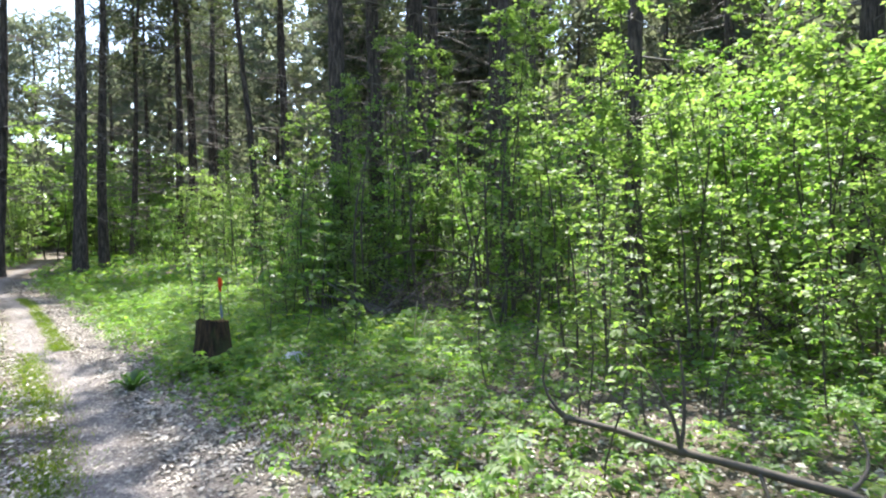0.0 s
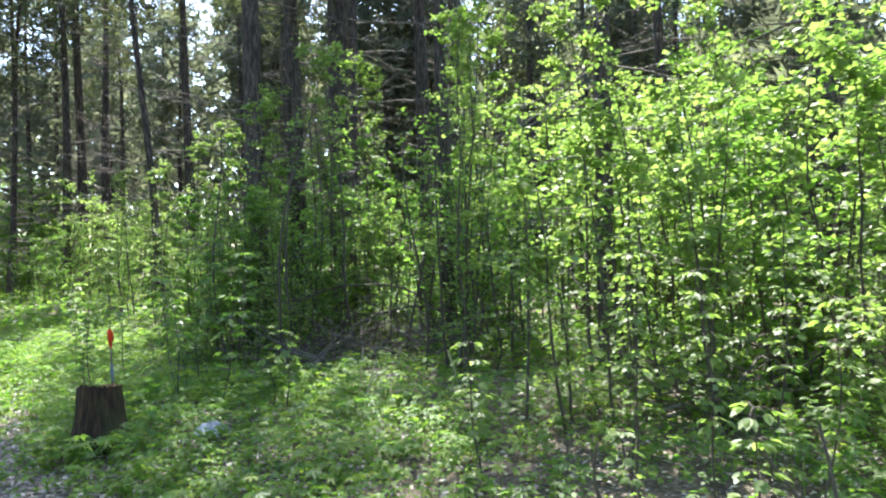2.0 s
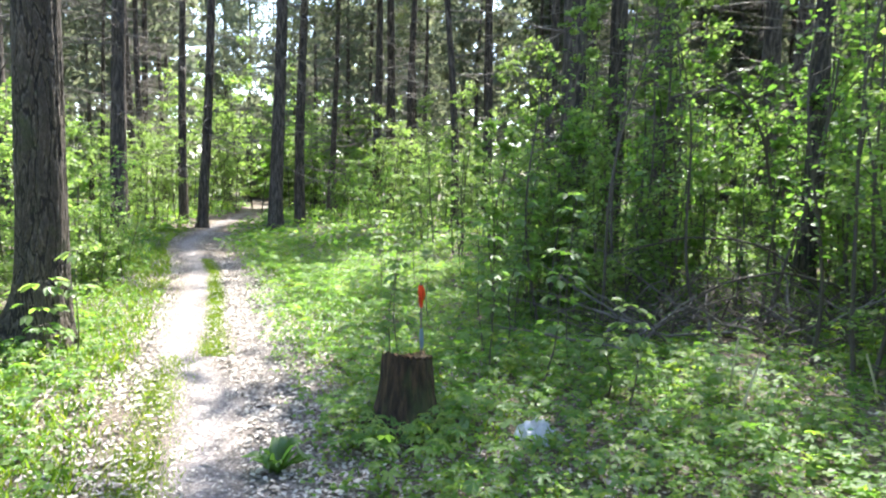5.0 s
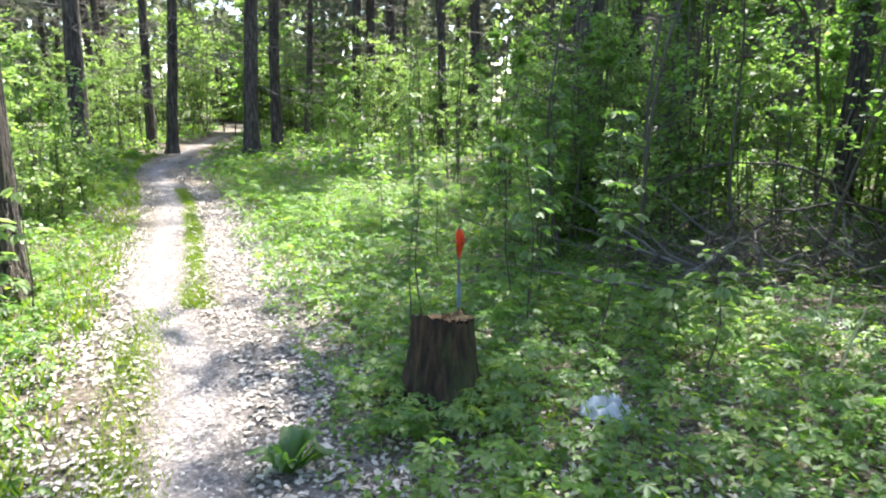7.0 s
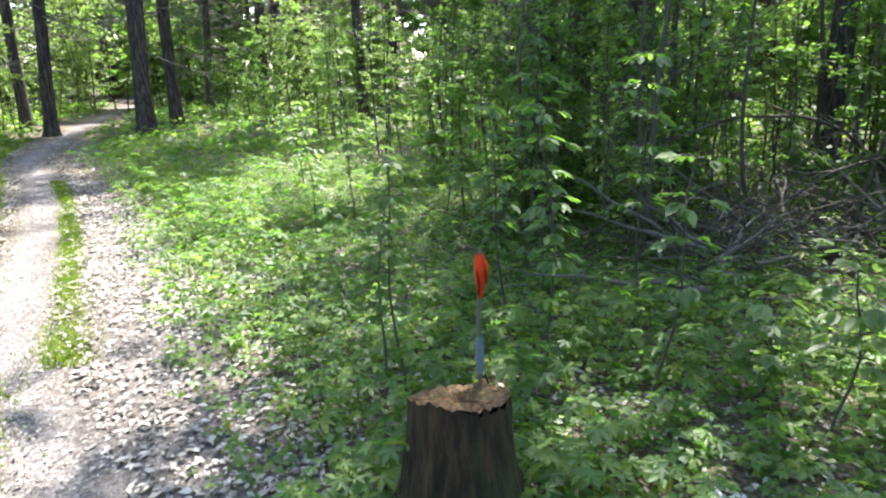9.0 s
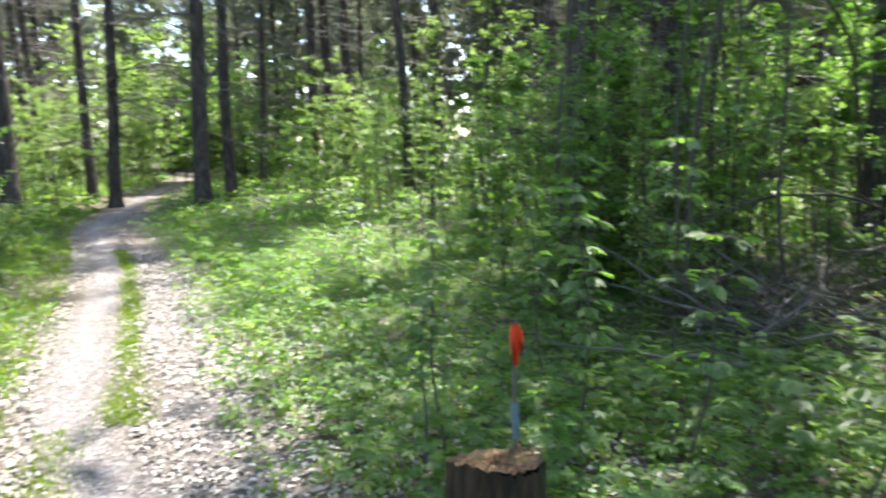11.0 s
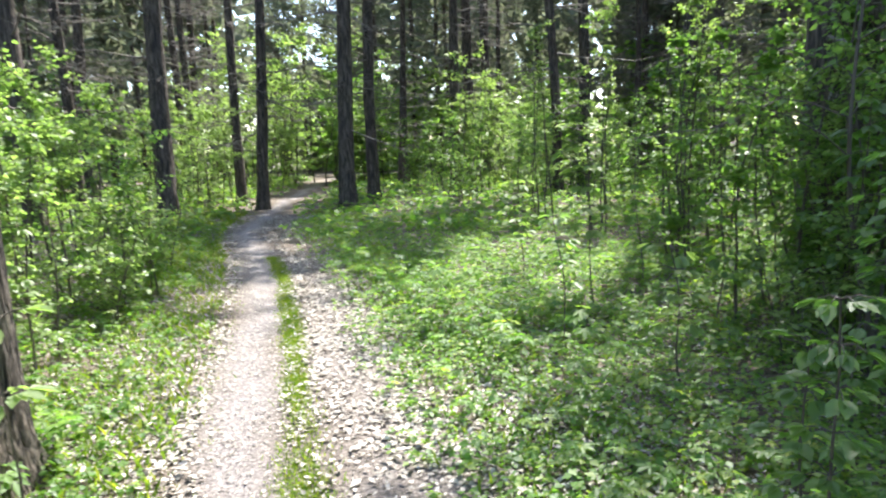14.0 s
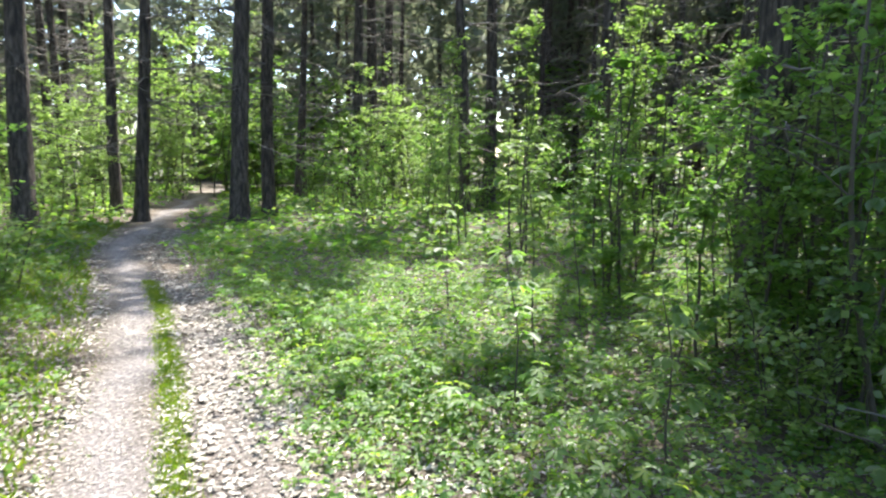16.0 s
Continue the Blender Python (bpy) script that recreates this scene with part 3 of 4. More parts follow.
SHRUBS = [  # kind, x, y, turn, size
    # sunlit thicket beside the fallen branch
    (1, 3.2, -1.6, 0, 0.95), (1, 4.2, -1.9, 70, 1.0), (7, 4.2, -1.0, 130, 0.8), (5, 5.2, -1.2, 20, 0.9), (6, 6.0, -3.4, 100, 0.8), (4, 4.6, -3.1, 160, 1.1), (1, 5.0, -3.9, 30, 0.9), (5, 6.9, -2.2, 250, 1.0), (1, 5.2, 0.4, 10, 1.1), (5, 6.6, 0.8, 170, 1.0), (6, 5.8, -0.3, 0, 0.85), (5, 7.6, -0.8, 60, 1.0), (0, 5.4, -1.7, 10, 1.2), (1, 5.6, -2.7, 90, 1.1), (2, 4.9, 1.5, 40, 1.1), (6, 7.6, 2.4, 140, 0.9), (0, 6.4, 2.0, 200, 1.2), (6, 8.4, -2.4, 10, 1.0), (2, 3.9, 0.9, 10, 1.0), (5, 8.6, 0.6, 230, 1.1),
    (6, 9.6, 3.0, 20, 1.25), (5, 7.4, 4.2, 190, 1.2), (6, 10.2, 0.0, 80, 1.2), (5, 8.8, 5.4, 280, 1.25), (6, 6.0, 6.4, 320, 1.15), (5, 10.4, 7.0, 60, 1.3),
    (7, 3.4, 0.9, 10, 0.85), (7, 4.4, 2.6, 80, 0.95), (7, 2.9, 4.4, 150, 0.95), (7, 1.7, 4.6, 30, 0.8), (7, 3.6, 5.6, 220, 1.0), (7, 5.2, 3.7, 300, 1.0), (7, 2.3, 6.6, 100, 0.9), (7, 0.9, 7.4, 10, 0.75), (7, 5.8, 5.9, 60, 1.1), (7, 6.7, 3.6, 130, 1.1), (7, 4.3, 7.2, 270, 1.0), (7, 0.2, 9.4, 40, 0.7), (7, 1.9, 8.8, 190, 0.85), (7, -0.6, 11.2, 90, 0.7), (7, 7.6, 1.6, 20, 1.0),
    # behind the brush pile
    (0, 2.6, 3.8, 0, 1.0), (1, 3.7, 4.3, 90, 0.95), (3, 2.2, 5.6, 20, 0.95), (3, 2.9, 6.3, 120, 1.1), (3, 4.2, 6.4, 70, 1.1), (3, 1.5, 7.6, 0, 0.9), (3, 3.5, 3.3, 190, 0.85), (0, 4.6, 3.0, 10, 1.1), (3, 3.1, 5.2, 50, 1.1), (0, 1.4, 4.2, 200, 0.85), (3, 4.8, 5.4, 100, 1.1), (0, 5.7, 4.6, 180, 1.3), (2, 2.7, 7.2, 230, 1.2), (3, 0.9, 6.9, 0, 0.85), (0, 1.2, 8.6, 90, 0.95), (6, 3.6, 9.8, 0, 0.75), (6, 5.6, 7.4, 77, 0.85), (4, 1.9, 2.9, 77, 0.95), (0, 1.25, 5.0, 40, 0.95), (3, 0.95, 4.5, 60, 0.85), (3, 1.35, 3.8, 160, 0.85), (5, 1.75, 4.2, 20, 0.65), (4, 0.8, 3.4, 200, 0.8), (3, 1.75, 5.25, 10, 0.75), (2, 2.3, 4.9, 130, 1.0),
    (3, 2.0, 10.6, 300, 0.9), (1, 0.6, 11.4, 20, 0.85), (0, -0.9, 12.6, 110, 0.9), (3, 3.0, 12.0, 210, 1.0), (0, 1.4, 14.0, 0, 1.0), (0, -2.2, 14.6, 30, 1.0), (0, -3.2, 17.8, 70, 1.0), (5, -1.8, 19.9, 10, 0.92), (6, 0.6, 19.0, 200, 0.85), (1, -2.6, 20.4, 130, 1.2), (0, -4.2, 20.0, 40, 1.1), (6, 3.4, 16.2, 0, 0.9), (6, 5.6, 11.4, 140, 0.95),
    # left of the path
    (5, -6.3, 3.5, 40, 0.8), (1, -7.0, 4.6, 110, 1.1), (1, -6.1, 2.6, 210, 0.95), (1, -4.6, 3.5, 0, 0.75), (1, -5.3, 4.4, 80, 0.95), (0, -5.0, 5.6, 140, 0.8), (1, -6.1, 5.4, 210, 1.05), (4, -4.6, 4.7, 20, 0.9), (4, -5.6, 7.3, 60, 1.0), (1, -6.6, 7.2, 20, 1.0), (5, -7.6, 6.2, 100, 0.8), (1, -7.4, 8.7, 160, 0.85), (5, -5.6, 1.6, 10, 0.75), (1, -4.7, 0.6, 110, 0.8), (5, -8.6, 3.6, 60, 0.9), (5, -6.8, -1.0, 0, 0.9),
    (1, -9.6, 11.6, 10, 0.95), (5, -9.4, 14.4, 110, 0.8), (1, -8.6, 15.6, 200, 1.05), (5, -10.2, 17.4, 40, 0.9), (5, -10.0, 20.6, 140, 1.0), (1, -9.4, 18.2, 240, 1.0), (5, -7.4, 26.5, 60, 1.3), (5, -9.4, 27.6, 160, 1.7), (5, -12.2, 27.2, 10, 1.7), (5, -11.0, 30.6, 110, 2.2), (5, -13.2, 24.6, 80, 1.5), (6, -7.0, 30.6, 30, 1.5), (1, -9.9, 25.0, 0, 1.2), (5, -5.4, 27.5, 100, 1.2), (5, -8.2, 32.5, 200, 1.5), (5, -12.8, 33.0, 30, 1.5), (1, -11.6, 9.4, 0, 1.1), (5, -12.6, 12.4, 70, 0.85),
]
for kind, x, y, turn, size in SHRUBS:
    place(shrubs[kind], x, y, turn, size)
made = 0
while made < 68:
    x, y = spread.uniform(-16, 17), spread.uniform(-6, 26)
    d = float(beside(x, y))
    if -2.6 < d < 4.2 and y < 26 or np.hypot(x - 0.5, y + 3) < 5.2 or (x < -2 and np.hypot(x + 4, y - 2) < 2.2) or (0 < x < 4 and y < 4):
        continue
    place(shrubs[int(spread.choice([0, 0, 2, 3, 5, 6]))], x, y, spread.uniform(0, 360), spread.uniform(0.7, 1.15))
    made += 1
retire(shrubs)


def far_undergrowth():
    """The thicket that closes the view among the far trunks, and the woods beyond it."""
    sets = [shrub_arrays(50 + k, 4.2, 2.2, 5, 700, 0.23, simple=True)[1:] for k in range(3)]
    blocks = []
    r = np.random.default_rng(5)
    while len(blocks) < 140:
        x, y = r.uniform(-38, 40), r.uniform(-18, 50)
        if np.hypot(x + 1, y - 5) < 21 and x < 15 and x > -17 or np.hypot(x, y) < 14 or (y > 20 and abs(x + 8.3 + (y - 20) * 0.3) < 1.3):
            continue
        v, f = sets[len(blocks) % 3]
        a, s = r.uniform(0, 6.28), r.uniform(0.6, 1.35)
        turn = np.array([[math.cos(a), math.sin(a), 0], [-math.sin(a), math.cos(a), 0], [0, 0, 1]]) * s
        blocks.append((v @ turn + (x, y, float(land(x, y))), f))
    v, f = joined(blocks)
    tagged(new("far_undergrowth", mesh_of("far_undergrowth", v, [f], [LEAF])), "dense green undergrowth among the far trunks", "undergrowth", kind="stuff")
    n = 40000
    a, d = r.uniform(0, 2 * math.pi, n), r.uniform(52, 64, n)
    top = 19 + 3.5 * np.sin(a * 9 + 1) + 2.5 * np.sin(a * 23) + 2 * np.sin(a * 61)
    gap = np.abs(np.angle(np.exp(1j * (a - radians(109))))) < radians(3.2)
    z = r.uniform(0, 1, n) ** 0.8 * np.where(gap, top * 0.5, top)
    ahead = unit(r.normal(0, 1, (n, 3)))
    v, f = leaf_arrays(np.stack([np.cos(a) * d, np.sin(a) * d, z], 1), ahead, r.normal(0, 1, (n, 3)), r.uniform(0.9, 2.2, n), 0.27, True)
    # The haze over these woods is only their pale grey needle colour.
    tagged(new("distant_woods", mesh_of("distant_woods", v, [f], [HAZE_NEEDLE])), "distant conifer woods closing the view, greyed by painted haze", "woods", kind="stuff")


far_undergrowth()


# ---- ground cover ----
def scatter(count, x0, x1, y0, y1, seed, keep):
    r = np.random.default_rng(seed)
    x, y = r.uniform(x0, x1, count), r.uniform(y0, y1, count)
    ok = keep(x, y, r)
    return x[ok], y[ok], r


def herb_share(x, y):
    """How thickly herbs stand, 0 to 1."""
    d = beside(x, y)
    patch = 0.5 + 0.5 * wavy(x, y, 1.7, 3)
    right = np.clip((d - np.where(y > 8, 0.42, 0.5)) / 0.85, 0, 1)
    left = np.clip((-d - 0.48) / 1.0, 0, 1)
    return np.clip(np.maximum(right, left) * (0.5 + 0.9 * patch), 0, 1)


def herbs(name, label, x, y, r, leaves, size, tall, mat, simple=False):
    n = len(x)
    z = land(x, y)
    h = tall * r.uniform(0.35, 1.15, n)
    base = np.repeat(np.stack([x, y, z], 1), leaves, 0)
    k = len(base)
    way = r.uniform(0, 2 * math.pi, k)
    out = np.stack([np.cos(way), np.sin(way), np.zeros(k)], 1)
    crown = base + np.repeat(h, leaves)[:, None] * (0, 0, 1) * r.uniform(0.55, 1.05, (k, 1)) + out * (size * 0.35) * r.uniform(0.2, 1.6, (k, 1))
    ahead = out + np.stack([np.zeros(k), np.zeros(k), r.normal(-0.15, 0.25, k)], 1)
    upward = unit(np.array([0, 0, 1.0]) + r.normal(0, 0.3, (k, 3)))
    v, f = leaf_arrays(crown, ahead, upward, size * r.uniform(0.55, 1.3, k), 0.34, simple)
    tagged(new(name, mesh_of(name, v, [f], [mat])), label, "herbs", kind="stuff")


def palmate_herbs(name, label, x, y, r, size, tall, mat, leaves=3):
    """Upright herbs, each a thin stalk with a few five-lobed leaves held level."""
    n = len(x)
    foot = np.stack([x, y, land(x, y)], 1)
    h = tall * r.uniform(0.45, 1.15, n)
    across = unit(r.normal(0, 1, (n, 3)) * (1, 1, 0)) * 0.0022
    stalk_v = np.stack([foot - across, foot + across, foot + np.stack([0 * h, 0 * h, h], 1)], 1).reshape(-1, 3)
    stalk_f = np.arange(3 * n).reshape(-1, 3)
    k = n * leaves
    way = np.repeat(r.uniform(0, 2 * math.pi, n), leaves) + np.tile(np.arange(leaves) * 2.1, n) + r.normal(0, 0.3, k)
    big = size * np.repeat(r.uniform(0.6, 1.25, n), leaves) * r.uniform(0.8, 1.15, k)
    out = np.stack([np.cos(way), np.sin(way), np.zeros(k)], 1)
    normal = unit(np.array([0, 0, 1.0]) + out * r.normal(0.22, 0.2, (k, 1)) + r.normal(0, 0.16, (k, 3)))
    ahead = unit(out - normal * np.sum(out * normal, 1)[:, None])
    side = np.cross(normal, ahead)
    heart = np.repeat(foot, leaves, 0) + np.repeat(h, leaves)[:, None] * (0, 0, 1) * r.uniform(0.75, 1.0, (k, 1)) + out * big[:, None] * r.uniform(0.3, 0.8, (k, 1))
    rows = [heart]
    for e, reach in ((-1.9, 0.66), (-0.92, 0.9), (0, 1.05), (0.92, 0.9), (1.9, 0.66)):
        for turn, far, sink in ((-0.36, 0.62, 0.02), (0.0, 1.0, -0.16), (0.36, 0.62, 0.02)):
            c, q = math.cos(e + turn), math.sin(e + turn)
            rows.append(heart + big[:, None] * reach * far * (c * ahead + q * side) + big[:, None] * sink * normal)
    v = np.stack(rows, 1).reshape(-1, 3)
    fan = np.array([t for j in range(5) for t in ((0, 1 + 3 * j, 2 + 3 * j), (0, 2 + 3 * j, 3 + 3 * j))])
    f = (np.arange(k)[:, None, None] * 16 + fan[None]).reshape(-1, 3)
    v, f = joined([(v, f), (stalk_v, stalk_f)])
    tagged(new(name, mesh_of(name, v, [f], [mat])), label, "herbs", kind="stuff")


def grow():
    near = lambda x, y, r: r.uniform(0, 1, len(x)) < herb_share(x, y)
    x, y, r = scatter(27000, -8, 6.5, -8.5, 12.5, 1, near)
    herbs("herbs", "low green woodland herbs covering the forest floor", x, y, r, 7, 0.044, 0.14, HERB, True)
    x, y, r = scatter(18000, -4, 2.5, -2, 8, 17, lambda x, y, r: r.uniform(0, 1, len(x)) < np.clip(herb_share(x, y) * 1.3, 0, 1))
    herbs("herb_seedlings", "fine low seedlings carpeting the sunny clearing", x, y, r, 5, 0.034, 0.075, HERB, True)
    open_spot = lambda x, y: (np.abs(x - 2.6) < 0.8) & (np.abs(y + 4.2) < 1.2)
    x, y, r = scatter(13000, -6, 6.5, -8, 9, 2, lambda x, y, r: r.uniform(0, 1, len(x)) < herb_share(x, y) ** 1.5 * np.where(beside(x, y) > 0, np.where(y < 2.2, 0.95, 0.4), 0.25) * np.where(open_spot(x, y), 0.35, 1))
    turn, ring = r.uniform(0, 2 * math.pi, 150), r.uniform(0.24, 0.55, 150)
    x, y = np.concatenate([x, np.cos(turn) * ring]), np.concatenate([y, np.sin(turn) * ring])
    palmate_herbs("lobed_herbs", "green woodland herbs with lobed level leaves", x, y, r, 0.056, 0.2, HERB)
    x, y, r = scatter(3800, -7, 6.5, -8, 9, 22, lambda x, y, r: (r.uniform(0, 1, len(x)) < herb_share(x, y) ** 2) & (wavy(x, y, 0.8, 6) > 0.0) & ~open_spot(x, y))
    palmate_herbs("tall_herbs", "knee-high leafy herbs in loose drifts", x, y, r, 0.07, 0.38, HERB, 5)
    x, y, r = scatter(14000, -18, 18, 10, 34, 3, lambda x, y, r: (r.uniform(0, 1, len(x)) < herb_share(x, y)) & (np.abs(beside(x, y)) > 0.5))
    x2, y2, r = scatter(9000, -18, 18, -12, 12, 13, lambda x, y, r: (r.uniform(0, 1, len(x)) < herb_share(x, y)) & ((x > 6.3) | (x < -7.8) | (y < -8.3)))
    herbs("far_herbs", "green herbs under the far trees", np.concatenate([x, x2]), np.concatenate([y, y2]), r, 4, 0.14, 0.25, HERB, True)


grow()


def grass():
    def keep(x, y, r):
        d = beside(x, y) + 0.05 * wavy(x, y, 3.0)
        strip = np.exp(-((d - np.where(y > 1.6, 0.13, -0.3)) / np.where(y > 1.6, 0.07, 0.1)) ** 2) * np.clip(0.55 + 0.8 * wavy(x, y, 1.9, 5), 0.0, 0.8) * np.clip((9 - y) / 3, 0, 1)
        edge = 0.62 * np.clip((-d - 0.3) / 0.3, 0, 1) * np.clip((2.2 + d) / 0.8, 0, 1) + 0.25 * np.clip((d - 0.7) / 0.5, 0, 1) * np.clip((2.4 - d) / 1.0, 0, 1)
        return r.uniform(0, 1, len(x)) < np.maximum(strip, edge * (0.6 + 0.4 * wavy(x, y, 2.1, 8)))
    x, y, r = scatter(330000, -9, 3, -7, 15, 4, keep)
    k = 30000
    along = r.uniform(-4.5, 8.2, k)
    side = np.where(along > 1.6, 0.12 + 0.03 * wavy(along, along * 0.3, 1.7, 2) + r.normal(0, 0.05, k) * np.interp(along, (1.6, 3.0), (1.6, 1.0)), -0.3 + r.normal(0, 0.1, k))
    on = r.uniform(0, 1, k) < np.where(along > 1.6, np.clip(0.6 + 0.6 * wavy(side * 2, along, 2.6, 5), 0.3, 0.9), np.clip(0.4 + 0.7 * wavy(side * 2, along, 2.6, 5), 0.03, 0.8))
    x, y = np.concatenate([x, (np.interp(along, dense, TRACK_X) + side * 1.063)[on]]), np.concatenate([y, along[on]])
    n = len(x)
    way = r.uniform(0, 2 * math.pi, n)
    ahead = np.stack([np.cos(way) * 0.5, np.sin(way) * 0.5, r.uniform(0.5, 1.3, n)], 1)
    v, f = leaf_arrays(np.stack([x, y, land(x, y)], 1), ahead, r.normal(0, 1, (n, 3)), r.uniform(0.035, 0.085, n) * np.where(np.abs(beside(x, y)) < 0.55, 0.6, 1.4), 0.045, True)
    tagged(new("grass", mesh_of("grass", v, [f], [GRASS])), "thin fresh grass along the path and its middle strip", "grass", kind="stuff")


grass()


def litter():
    """Fallen leaves: whole ones along the verges, trodden crumbs on the track, few under the herbs."""
    def keep(x, y, r):
        d = beside(x, y)
        lane = np.abs(d - lane_mid(y)) < 0.22
        share = np.where(lane, 1.1, 1.0) * np.where(d > 0, np.clip((3.0 - d) / 1.8, 0.25, 1), np.clip((2.6 + d) / 1.2, 0.25, 1))
        return r.uniform(0, 1, len(x)) < share * (0.6 + 0.4 * wavy(x, y, 2.7, 9)) * np.where(y > 8, 0.5, 1)
    x, y, r = scatter(600000, -8, 5, -8, 14, 6, keep)
    n = len(x)
    d = beside(x, y)
    way = r.uniform(0, 2 * math.pi, n)
    ahead = np.stack([np.cos(way), np.sin(way), r.normal(0.03, 0.16, n)], 1)
    upward = unit(np.array([0, 0, 1.0]) + r.normal(0, 0.3, (n, 3)))
    length = r.uniform(0.016, 0.054, n) * np.where(np.abs(d - lane_mid(y)) < 0.23, 0.5, 1.0) * (1 + 0.6 * (r.uniform(0, 1, n) > 0.93))
    v, f = leaf_arrays(np.stack([x, y, land(x, y) + r.uniform(0.006, 0.024, n)], 1), ahead, upward, length, 0.21, True)
    tagged(new("leaf_litter", mesh_of("leaf_litter", v, [f], [LITTER])), "pale dry fallen leaves strewn over the ground", "leaf litter", kind="stuff")


litter()


# ---- single things ----
def lathe(profile, sides, shape):
    """Rings from (z, radius) rows; shape(angle, z) scales the radius."""
    a = np.linspace(0, 2 * math.pi, sides, endpoint=False)
    rows = []
    for z, rad in profile:
        k = np.array([shape(t, z) for t in a]) * rad
        rows.append(np.stack([np.cos(a) * k, np.sin(a) * k, np.full(sides, z)], 1))
    at = np.arange(len(profile) * sides).reshape(len(profile), sides)
    quads = np.stack([at[:-1], np.roll(at, -1, 1)[:-1], np.roll(at, -1, 1)[1:], at[1:]], -1).reshape(-1, 4)
    return np.concatenate(rows), quads


def build_stump():
    top = thing("tree_stump", "dark mossy sawn tree stump beside the path", "stump", (0.0, 0.0, 0.0))
    sides = 72

    def shape(t, z):
        flare = 0.5 * math.exp(-max(z, 0) / 0.1) * max(0, math.sin(t * 2.5 + 0.4) * 0.6 + 0.5)
        furrow = 0.018 * math.sin(t * 17 + 2 * math.sin(z * 9)) + 0.014 * math.sin(t * 31 + z * 14)
        return 1 + flare + furrow + 0.05 * math.sin(t * 3 + 1)

    zs = np.linspace(-0.08, 0.49, 26)
    v, f = lathe([(z, 0.152 + 0.075 * math.exp(-max(z, 0) / 0.22)) for z in zs], sides, shape)
    v[:, 2] -= 0.24 * v[:, 1] * np.clip(v[:, 2] / 0.49, 0, 1)
    v[-sides:, 2] += 0.018 * np.sin(np.linspace(0, 4 * math.pi, sides)) + 0.011 * np.random.default_rng(3).standard_normal(sides)
    under("bark", smooth(mesh_of("stump_bark", v, [f], [BARK_STUMP])), top)
    rim = v[-sides:]
    rings, count = [], 0
    for k in (0.985, 0.8, 0.55, 0.28, 0.002):
        ring = rim.copy()
        ring[:, :2] *= k
        ring[:, 2] = (ring[:, 2] + 0.24 * rim[:, 1] - 0.49) * 0.5 + 0.49 - 0.24 * ring[:, 1] + 0.004 - 0.014 * (1 - k) + 0.003 * np.sin(np.arange(sides) * 1.7 + k * 30)
        rings.append(ring)
    at = np.arange(5 * sides).reshape(5, sides)
    quads = np.stack([at[:-1], np.roll(at, -1, 1)[:-1], np.roll(at, -1, 1)[1:], at[1:]], -1).reshape(-1, 4)
    under("cut_top", mesh_of("stump_top", np.concatenate(rings), [quads], [CUT_WOOD]), top, "weathered orange-brown sawn face")


build_stump()


def build_stake():
    x, y = 0.1, 0.19
    top = thing("marker_stake", "thin grey stake tied with bright red tape", "stake", (x, y, 0.0))
    top.matrix_basis = pose(x, y, 0.0, 8.5, -1.2, 0)
    rod = Tubes(8)
    rod.add([(0, 0, -0.1), (0.004, 0, 0.3), (0.0, 0.004, 0.7), (0.002, 0, 0.96), (0.003, 0, 0.97)], [0.008, 0.008, 0.007, 0.006, 0.003])
    under("rod", rod.mesh("stake_rod", DEAD_WOOD), top)
    wrap = Tubes(10)
    wrap.add([(0.004, 0, 0.8), (0.003, 0, 0.825), (0.003, 0, 0.86), (0.001, 0, 0.9), (0.002, 0, 0.93), (0.002, 0, 0.95)], [0.007, 0.012, 0.0165, 0.0175, 0.0175, 0.014])
    under("red_tape", wrap.mesh("stake_tape", RED_TAPE), top, "bright red tape")
    v, f = leaf_arrays([(0.014, -0.004, 0.945), (-0.01, -0.008, 0.93)], [(0.12, 0.0, -1), (0.05, -0.1, -1)], [(0.3, 1, 0), (0.2, 1, 0.1)], np.array([0.1, 0.12]), 0.08)
    tail = under("tape_tail", mesh_of("tape_tail", v, [f], [RED_TAPE]), top, "loose red tape end")
    tail.modifiers.new("thick", "SOLIDIFY").thickness = 0.0012
    low = Tubes(10)
    low.add([(0.003, 0, 0.52), (0.003, 0, 0.56), (0.002, 0, 0.62), (0.002, 0, 0.66)], [0.0105, 0.014, 0.0135, 0.0105])
    under("blue_tape", low.mesh("stake_blue", BLUE_TAPE), top, "faded grey-blue tape")


build_stake()


